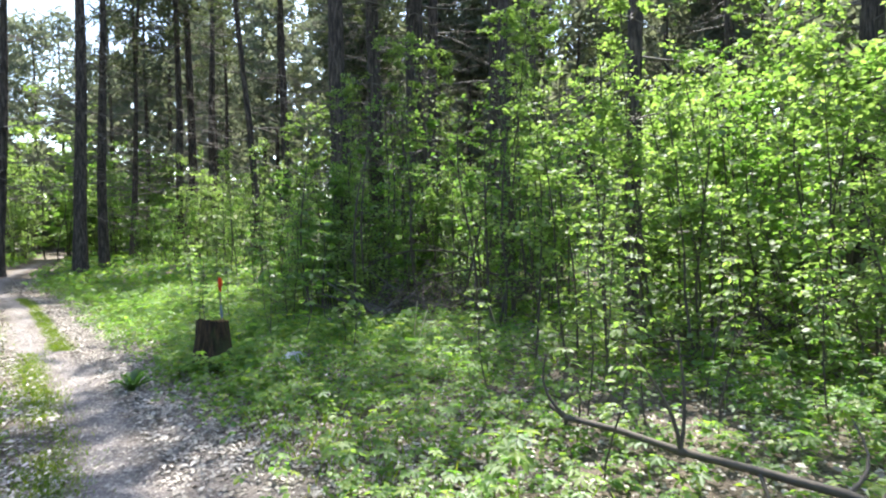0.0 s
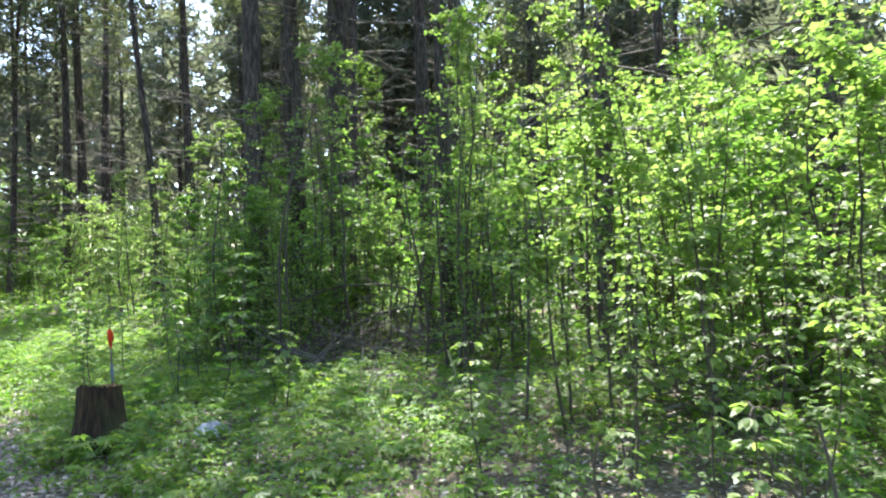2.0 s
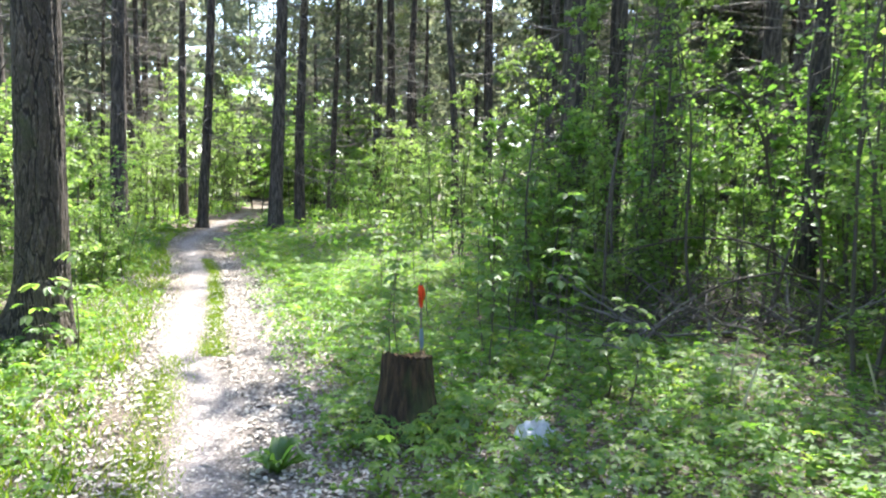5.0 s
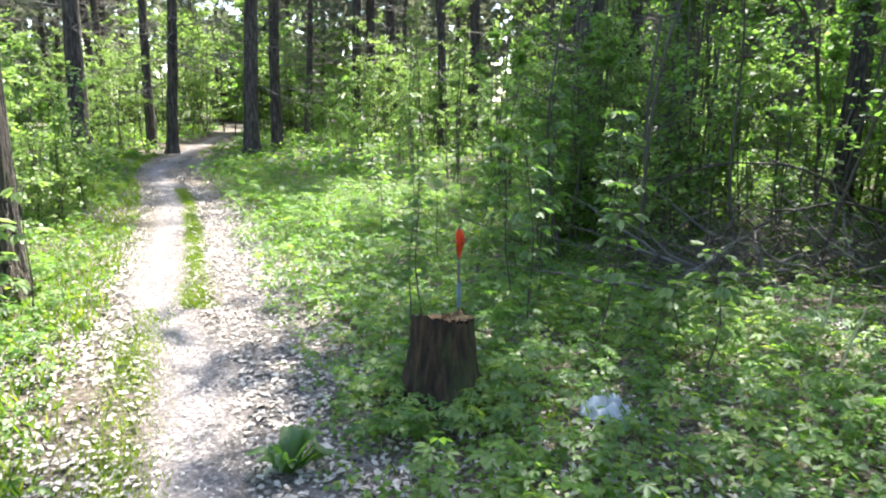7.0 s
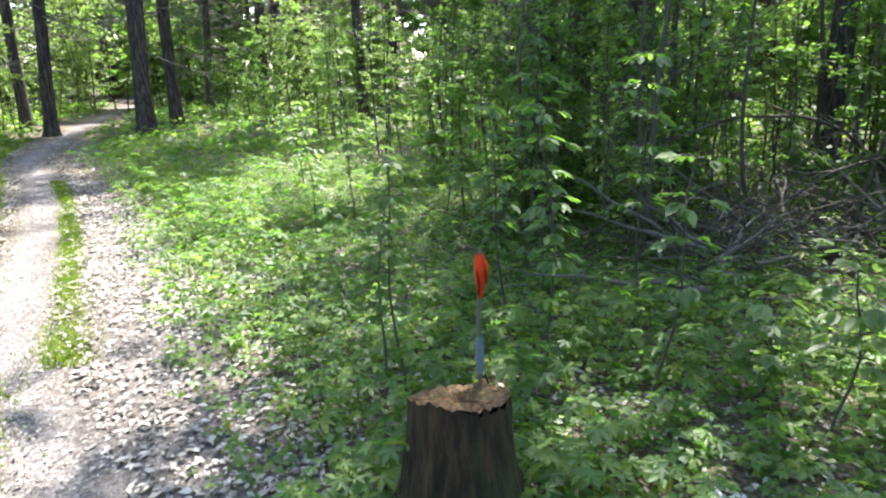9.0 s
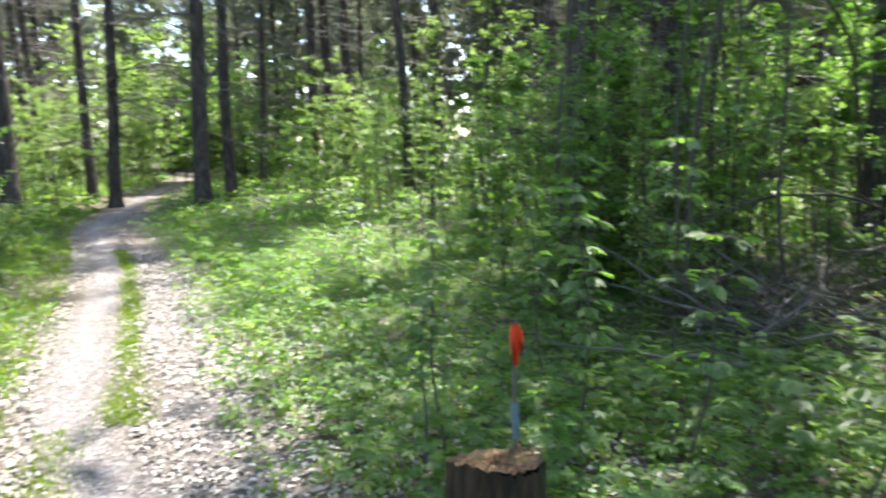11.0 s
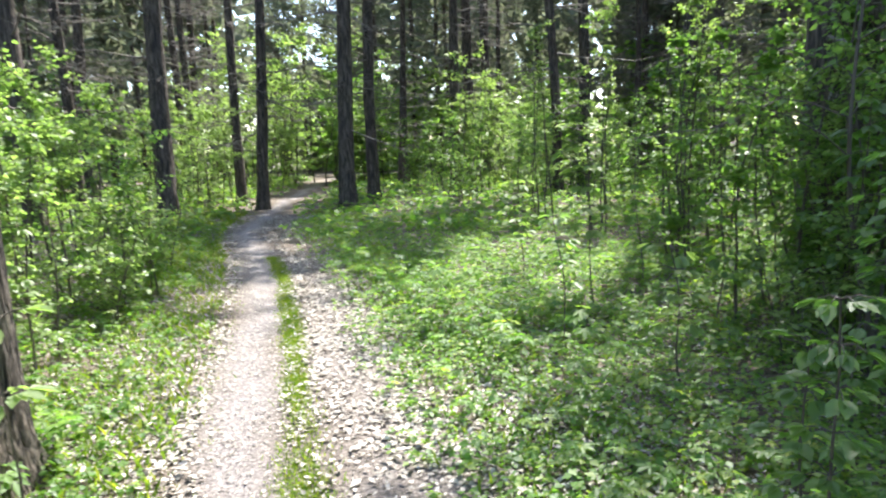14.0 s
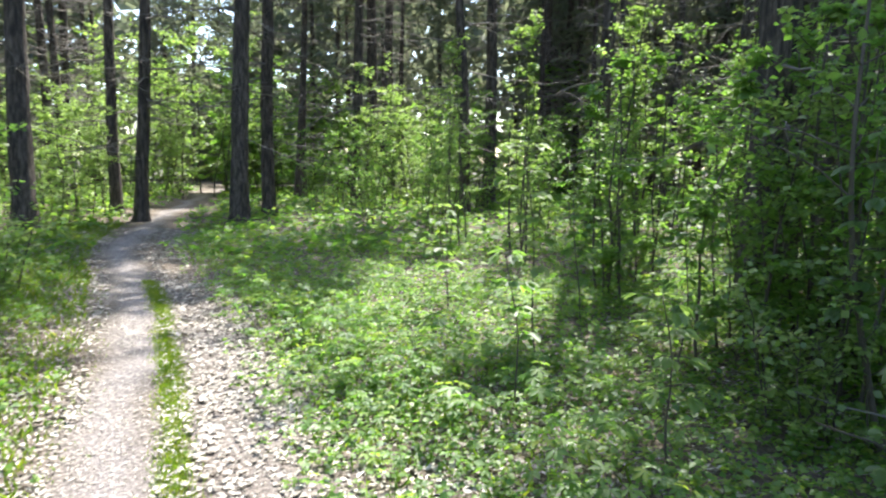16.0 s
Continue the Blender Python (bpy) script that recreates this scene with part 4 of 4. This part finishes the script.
def build_big_trunk():
    """The thick old trunk close to the path, roots spreading."""
    x, y = -3.44, 1.72
    top = thing("old_tree", "thick old tree with torn grey bark and mossy roots", "tree", (x, y, float(land(x, y)) - 0.04))
    sides = 120
    r = np.random.default_rng(8)
    phase = r.uniform(0, 6.28, 6)

    def shape(t, z):
        root = max(0.0, math.cos(t - 3.75)) ** 8 * 3.3 + max(0.0, math.cos(t - 5.4)) ** 8 * 0.8 + max(0.0, math.cos(t - 1.6)) ** 6 * 0.8 + max(0.0, math.cos(t - 2.6)) ** 10 * 0.8
        flare = root * math.exp(-max(z, 0) / 0.19) + 0.25 * math.exp(-max(z, 0) / 0.35)
        w = t + 0.12 * math.sin(z * 1.7 + phase[0])
        rough = 0.35 + 0.65 * max(0.0, math.cos(t + 0.5))
        ridge = sum(abs(math.sin(w * k + p + 0.5 * math.sin(z * (2 + k * 0.1) + p))) for k, p in ((4.5, phase[1]), (8, phase[2]), (13.5, phase[3]))) / 3
        plate = math.sin(w * 23 + 3 * math.sin(z * 5 + w * 3)) * math.sin(z * 17 + 2 * math.sin(w * 9))
        return 1 + flare + rough * (0.12 * (ridge - 0.6) + 0.022 * plate)

    zs = np.concatenate([np.linspace(-0.08, 0.8, 40), np.linspace(0.82, 4.2, 110), np.linspace(4.6, 17, 22)])
    v, f = lathe([(z, 0.215 * (1 - 0.62 * max(0, z) / 17)) for z in zs], sides, shape)
    v[:, 0] += 0.1 * np.clip(v[:, 2] / 10, 0, 2) ** 1.5
    under("trunk", smooth(mesh_of("old_trunk", v, [f], [BARK_OLD])), top)
    limbs, centres = Tubes(6), []
    for k in range(16):
        h, way, reach = r.uniform(7.5, 16.5), r.uniform(0, 6.28), r.uniform(1.2, 3.0)
        s = np.linspace(0, 1, 6)[:, None]
        pts = np.array([0.1, 0, h]) + s * reach * np.array([math.cos(way), math.sin(way), 0.5]) + np.cumsum(r.normal(0, 0.07, (6, 3)), 0) * (s > 0)
        limbs.add(pts, np.linspace(0.06, 0.012, 6))
        for _ in range(14):
            centres.append(pts[r.integers(2, 6)] + r.normal(0, 0.4, 3))
    under("limbs", limbs.mesh("old_limbs", BARK_OLD), top)
    centres = np.repeat(np.array(centres), 22, 0)
    ahead = unit(r.normal(0, 1, centres.shape))
    v, f = leaf_arrays(centres, ahead, r.normal(0, 1, centres.shape), r.uniform(0.18, 0.34, len(centres)), 0.055, True)
    under("crown", mesh_of("old_crown", v, [f], [NEEDLE]), top)


build_big_trunk()


def build_rag():
    x, y = 0.82, -0.24
    r = np.random.default_rng(4)
    n = 22
    u, w = np.meshgrid(np.linspace(-1, 1, n), np.linspace(-1, 1, n))
    px, py = u * 0.125 * (0.75 - 0.3 * w) + 0.02 * np.sin(w * 5), w * 0.11 + 0.02 * np.sin(u * 6)
    pz = 0.07 + 0.016 * np.sin(u * 7 + w * 3) + 0.01 * np.sin(w * 11 - u * 4) - 0.022 * (u ** 2 + w ** 2) + 0.006 * r.standard_normal((n, n))
    at = np.arange(n * n).reshape(n, n)
    quads = np.stack([at[:-1, :-1], at[:-1, 1:], at[1:, 1:], at[1:, :-1]], -1).reshape(-1, 4)
    ob = tagged(new("plastic_sheet", smooth(mesh_of("plastic_sheet", np.stack([px, py, pz], -1).reshape(-1, 3), [quads], [RAG]))), "crumpled white plastic sheet lying on the herbs", "litter")
    ob.matrix_basis = pose(x, y, float(land(x, y)), 12, 10, -28)
    ob.modifiers.new("thick", "SOLIDIFY").thickness = 0.003


build_rag()


def build_stalk(x, y, height, lean_x, lean_y):
    top = thing("dry_stalk", "pale dry plant stalk standing among green herbs", "stalk", (x, y, float(land(x, y))), group="dry stalks")
    rod = Tubes(6)
    s = np.linspace(0, 1, 6)
    rod.add(np.stack([lean_x * s ** 1.2, lean_y * s, height * s - 0.03], 1), np.linspace(0.009, 0.006, 6))
    for k in (2, 3, 4):
        p = np.array([lean_x * s[k] ** 1.2, lean_y * s[k], height * s[k] - 0.03])
        rod.add([p - (0, 0, 0.006), p, p + (0, 0, 0.006)], [0.0075, 0.0115, 0.007])
    under("stem", rod.mesh("stalk", STRAW), top)


for row in ((2.2, 0.42, 0.5, 0.05, 0.0), (2.2, 0.2, 0.42, 0.13, 0.03), (3.25, 0.45, 0.36, -0.1, 0.02)):
    build_stalk(*row)


def build_fallen_branch():
    top = thing("fallen_branch", "fallen grey-brown branch with side twigs over herbs", "branch", (0, 0, 0))
    pts = np.array([(2.25, -3.5, 0.34), (2.29, -3.63, 0.3), (2.42, -3.98, 0.32), (2.58, -4.34, 0.3), (2.78, -4.65, 0.29), (2.98, -4.94, 0.27), (3.2, -5.3, 0.2), (3.4, -5.65, 0.14)])
    main = Tubes(10)
    main.add(pts, [0.014, 0.018, 0.017, 0.02, 0.02, 0.022, 0.023, 0.022])
    under("limb", main.mesh("branch_limb", TWIG), top)
    for k, tip, bow in ((1, (2.2, -3.55, 0.66), -0.05), (3, (2.4, -4.2, 0.78), 0.04), (3, (2.62, -4.25, 0.85), 0.02), (1, (2.24, -3.5, 0.02), 0.02), (4, (2.6, -4.9, 0.05), 0.03), (5, (3.25, -4.7, 0.5), 0.05)):
        a, b = pts[k], np.array(tip)
        s = np.linspace(0, 1, 6)[:, None]
        side = Tubes(6)
        side.add(a + s * (b - a) + np.sin(s * math.pi) * (bow, -bow, -0.02), np.linspace(0.012, 0.005, 6))
        under("side_twig", side.mesh("branch_twig", TWIG), top)


build_fallen_branch()


def build_brush_pile(x, y, wide, tall, count, seed):
    """A tangle of dead twigs and thin poles."""
    r = np.random.default_rng(seed)
    top = thing("brush_pile", "tangled pile of dark dead branches and twigs", "brush pile", (x, y, float(land(x, y))))
    fine = Tubes(4)
    for k in range(count):
        foot = np.array([r.normal(0, wide * 0.45), r.normal(0, wide * 0.3), r.uniform(0, tall * 0.3)])
        way = r.uniform(0, 6.28)
        reach = r.uniform(0.4, 1.4)
        d = np.array([math.cos(way), math.sin(way) * 0.7, r.uniform(-0.1, 0.7)])
        s = np.linspace(0, 1, 6)[:, None]
        pts = foot + s * reach * d + np.cumsum(r.normal(0, 0.035, (6, 3)), 0) * (s > 0)
        pts[:, 2] = np.clip(pts[:, 2], 0.01, tall * 1.3)
        limb = Tubes(6) if k % 5 == 0 else fine
        limb.add(pts, np.linspace(r.uniform(0.008, 0.024) if k % 5 == 0 else 0.007, 0.003, 6))
        if k % 5 == 0:
            under("branch", limb.mesh("brush_branch", DEAD_WOOD), top)
    tagged(under("twig_tangle", fine.mesh("brush_twigs", TWIG), top), kind="stuff")


build_brush_pile(2.5, 2.4, 1.2, 0.7, 170, 1)
build_brush_pile(3.8, 2.2, 1.0, 0.75, 130, 2)
build_brush_pile(4.6, -1.9, 0.8, 0.5, 90, 3)


def broad_plant(x, y, count, size, mat, label, seed, name="broadleaf_plant", tall=0.5, broad=0.1):
    """A rosette of broad upright leaves, each a part."""
    r = np.random.default_rng(seed)
    top = thing(name, label, "plant", (x, y, float(land(x, y))))
    for k in range(count):
        way = 2.4 * k + r.normal(0, 0.2)
        n = 7
        s = np.linspace(0, 1, n)
        L = size * r.uniform(0.45, 1.1)
        rise = tall * r.uniform(0.35, 1.35)
        out, up = L * (0.12 + 0.85 * s) * (1.1 - 0.45 * rise), L * rise * np.sin(s * 2.2) * 1.05
        w = L * broad * np.sin(np.clip(s * 0.92 + 0.08, 0, 1) * math.pi) ** 0.7
        rows = []
        for e, lift in ((-1, 0.06), (0, -0.03), (1, 0.06)):
            rows.append(np.stack([out, e * w, up + lift * L * (w / (L * broad)) + 0.01 * np.sin(s * 9 + k)], 1))
        v = np.stack(rows, 1).reshape(-1, 3)
        c, q = math.cos(way), math.sin(way)
        v = v @ np.array([[c, q, 0], [-q, c, 0], [0, 0, 1]])
        at = np.arange(n * 3).reshape(n, 3)
        quads = np.stack([at[:-1, :-1], at[1:, :-1], at[1:, 1:], at[:-1, 1:]], -1).reshape(-1, 4)
        under("leaf", smooth(mesh_of("broad_leaf", v, [quads], [mat])), top)


broad_plant(-0.66, -0.62, 22, 0.23, LEAF_DEEP, "rosette of broad glossy green leaves at the path edge", 1, tall=0.66, broad=0.15)


def seedling(x, y, height, whorls, size, mat, label, seed, name="maple_seedling"):
    """A thin stem with whorls of broad drooping leaves."""
    r = np.random.default_rng(seed)
    top = thing(name, label, "seedling", (x, y, float(land(x, y))), group="seedlings of the clearing")
    rod = Tubes(5)
    s = np.linspace(0, 1, 7)
    lean = r.normal(0, 0.08, 2) * height
    pts = np.stack([lean[0] * s + 0.02 * np.sin(s * 7 + seed), lean[1] * s + 0.02 * np.cos(s * 6), height * s - 0.03], 1)
    rod.add(pts, np.linspace(0.007, 0.003, 7))
    base, ahead = [], []
    for k in range(whorls):
        h = 1 - 0.62 * k / max(1, whorls)
        p = np.array([np.interp(h, s, pts[:, j]) for j in range(3)])
        for j in range(5):
            way = j * 1.26 + k * 0.8 + r.normal(0, 0.25)
            d = np.array([math.cos(way), math.sin(way), r.normal(-0.05, 0.2)])
            q = p + d * size * r.uniform(0.5, 1.4)
            rod.add([p, (p + q) / 2 + (0, 0, 0.01), q], [0.0022, 0.002, 0.0014], 4)
            for e in (-0.65, 0, 0.65):
                base.append(q)
                ahead.append((math.cos(way + e), math.sin(way + e), d[2] - 0.25 - 0.1 * abs(e)))
    base = np.array(base)
    v, f = leaf_arrays(base, ahead, unit(np.array([0, 0, 1.0]) + r.normal(0, 0.15, base.shape)), size * r.uniform(0.75, 1.2, len(base)), 0.3)
    under("stem", rod.mesh("seedling_stem", TWIG), top)
    under("leaves", mesh_of("seedling_leaves", v, [f], [mat]), top)


SEEDLINGS = [  # x, y, height, whorls, leaf, material
    (-0.28, 5.0, 1.65, 6, 0.12, LEAF_PALE), (1.5, 0.2, 0.75, 5, 0.08, LEAF_PALE), (1.42, 0.55, 0.5, 3, 0.08, LEAF_PALE), (-0.22, 0.75, 0.95, 5, 0.06, LEAF), (-0.12, 0.8, 1.1, 6, 0.06, LEAF), (0.55, 1.7, 1.25, 6, 0.075, LEAF), (0.9, 2.6, 1.4, 6, 0.11, LEAF),
    (0.6, 0.95, 1.25, 6, 0.08, LEAF), (0.95, 0.6, 1.05, 4, 0.085, LEAF), (0.75, 1.75, 0.8, 3, 0.075, LEAF), (0.65, 2.4, 0.6, 3, 0.075, LEAF), (1.25, 1.5, 1.5, 6, 0.08, LEAF),
    (0.0, 3.0, 0.9, 4, 0.09, LEAF_PALE), (-0.6, 3.8, 1.0, 4, 0.08, LEAF), (0.6, 4.4, 1.2, 5, 0.1, LEAF_DEEP), (-0.9, 6.4, 1.1, 5, 0.1, LEAF_PALE), (0.3, 6.0, 1.5, 6, 0.1, LEAF), (1.05, 3.4, 1.7, 7, 0.1, LEAF_DEEP), (2.9, -3.5, 1.25, 8, 0.052, LEAF_PALE), (3.25, -3.75, 1.1, 7, 0.052, LEAF_PALE), (3.55, -3.2, 1.5, 9, 0.052, LEAF_PALE), (2.65, -3.2, 1.35, 9, 0.05, LEAF_PALE), (3.0, -2.7, 1.7, 10, 0.052, LEAF_PALE), (2.2, -2.4, 0.9, 6, 0.06, LEAF_PALE), (3.9, -3.9, 1.3, 8, 0.052, LEAF), (2.25, -4.2, 0.85, 5, 0.05, LEAF_PALE), (2.45, -3.5, 0.6, 4, 0.05, LEAF_PALE), (-2.94, 1.36, 0.98, 2, 0.1, LEAF_PALE), (-3.08, 1.24, 0.72, 2, 0.12, LEAF_PALE), (-3.1, 1.12, 0.36, 2, 0.09, LEAF), (-4.2, 2.6, 0.9, 5, 0.08, LEAF_PALE), (-4.4, 3.2, 1.1, 6, 0.08, LEAF_PALE),
]
for k, (x, y, height, whorls, size, mat) in enumerate(SEEDLINGS):
    seedling(x, y, height, whorls, size, mat, "thin broadleaf seedling with drooping spring leaves", 60 + k)


def bare_sapling(x, y, height, sway, seed):
    """A thin dark winding stem with few twigs."""
    r = np.random.default_rng(seed)
    top = thing("bare_sapling", "thin dark winding sapling stem with few leaves", "sapling", (x, y, float(land(x, y))), group="bare sapling stems")
    s = np.linspace(0, 1, 14)
    lean = r.normal(0, 0.22, 2) * height * 0.4
    pts = np.stack([lean[0] * s + sway * np.sin(s * 5 + seed), lean[1] * s + sway * 0.6 * np.cos(s * 4 + seed), height * s - 0.05], 1)
    pts[:, :2] -= pts[0, :2]
    main = Tubes(7)
    main.add(pts, np.linspace(0.02, 0.006, 14))
    under("stem", main.mesh("sapling_stem", TWIG), top)
    spots = []
    for _ in range(9):
        k = int(r.integers(4, 13))
        d = np.array([r.normal(), r.normal(), r.uniform(0.3, 1.0)]) * r.uniform(0.25, 0.5)
        twig = Tubes(4)
        q = np.linspace(0, 1, 5)[:, None]
        line = pts[k] + q * d + np.cumsum(r.normal(0, 0.02, (5, 3)), 0) * (q > 0)
        twig.add(line, np.linspace(0.006, 0.002, 5))
        under("twig", twig.mesh("sapling_twig", TWIG), top)
        spots.append(np.repeat(line[2:], 5, 0) + r.normal(0, 0.05, (15, 3)))
    spots = np.concatenate(spots)
    v, f = leaf_arrays(spots, r.normal(0, 1, spots.shape) * (1, 1, 0.4), unit(np.array([0, 0, 1.0]) + r.normal(0, 0.4, spots.shape)), r.uniform(0.04, 0.08, len(spots)), 0.36)
    under("leaves", mesh_of("sapling_leaves", v, [f], [LEAF]), top)


BARE = [(1.75, 2.6, 3.4, 0.12), (2.05, 3.1, 3.8, 0.1), (2.9, 3.0, 3.2, 0.14), (3.4, 2.6, 3.6, 0.1), (2.4, 4.4, 4.0, 0.12), (3.2, 1.3, 2.8, 0.12), (4.3, 1.8, 3.4, 0.1), (1.2, 3.2, 3.0, 0.1), (3.0, 4.6, 4.2, 0.1), (4.1, 3.6, 4.0, 0.13)]
for k, (x, y, height, sway) in enumerate(BARE):
    bare_sapling(x, y, height, sway, 90 + k)


def leaning_branch(points, thick, seed):
    """A dead branch propped low among the shrubs, with short side twigs."""
    r = np.random.default_rng(seed)
    top = thing("dead_branch", "dark dead branch arching low among the shrubs", "branch", group="dead branches of the thicket")
    a, b, c = (np.array(p, float) for p in points)
    s = np.linspace(0, 1, 12)[:, None]
    line = (1 - s) ** 2 * a + 2 * s * (1 - s) * b + s ** 2 * c + np.cumsum(r.normal(0, 0.012, (12, 3)), 0)
    limb = Tubes(7)
    limb.add(line, np.linspace(thick, thick * 0.35, 12))
    under("limb", limb.mesh("dead_branch_limb", TWIG), top)
    for k in (4, 6, 8, 9, 10):
        tip = line[k] + (line[k] - line[k - 1]) * 2.5 + r.normal(0, 0.14, 3)
        twig = Tubes(4)
        twig.add([line[k], (line[k] + tip) / 2 + r.normal(0, 0.02, 3), tip], [thick * 0.4, thick * 0.3, 0.002])
        under("side_twig", twig.mesh("dead_branch_twig", TWIG), top)


def low(x, y):
    return float(land(x, y)) - 0.03


for k, (points, thick) in enumerate((
    (((4.6, 3.4, low(4.6, 3.4)), (3.6, 3.2, 1.6), (2.0, 3.0, 0.8)), 0.02),
    (((4.9, 2.9, low(4.9, 2.9)), (3.9, 2.7, 1.1), (2.6, 2.2, 0.6)), 0.022),
    (((4.2, 4.2, low(4.2, 4.2)), (4.0, 3.8, 3.2), (2.7, 3.2, 2.6)), 0.024),
    (((2.3, 5.1, low(2.3, 5.1)), (2.0, 4.6, 1.2), (0.9, 4.0, 0.5)), 0.016),
    (((5.6, -1.6, low(5.6, -1.6)), (4.9, -2.0, 0.9), (4.0, -2.4, 0.35)), 0.02),
)):
    leaning_branch(points, thick, 140 + k)
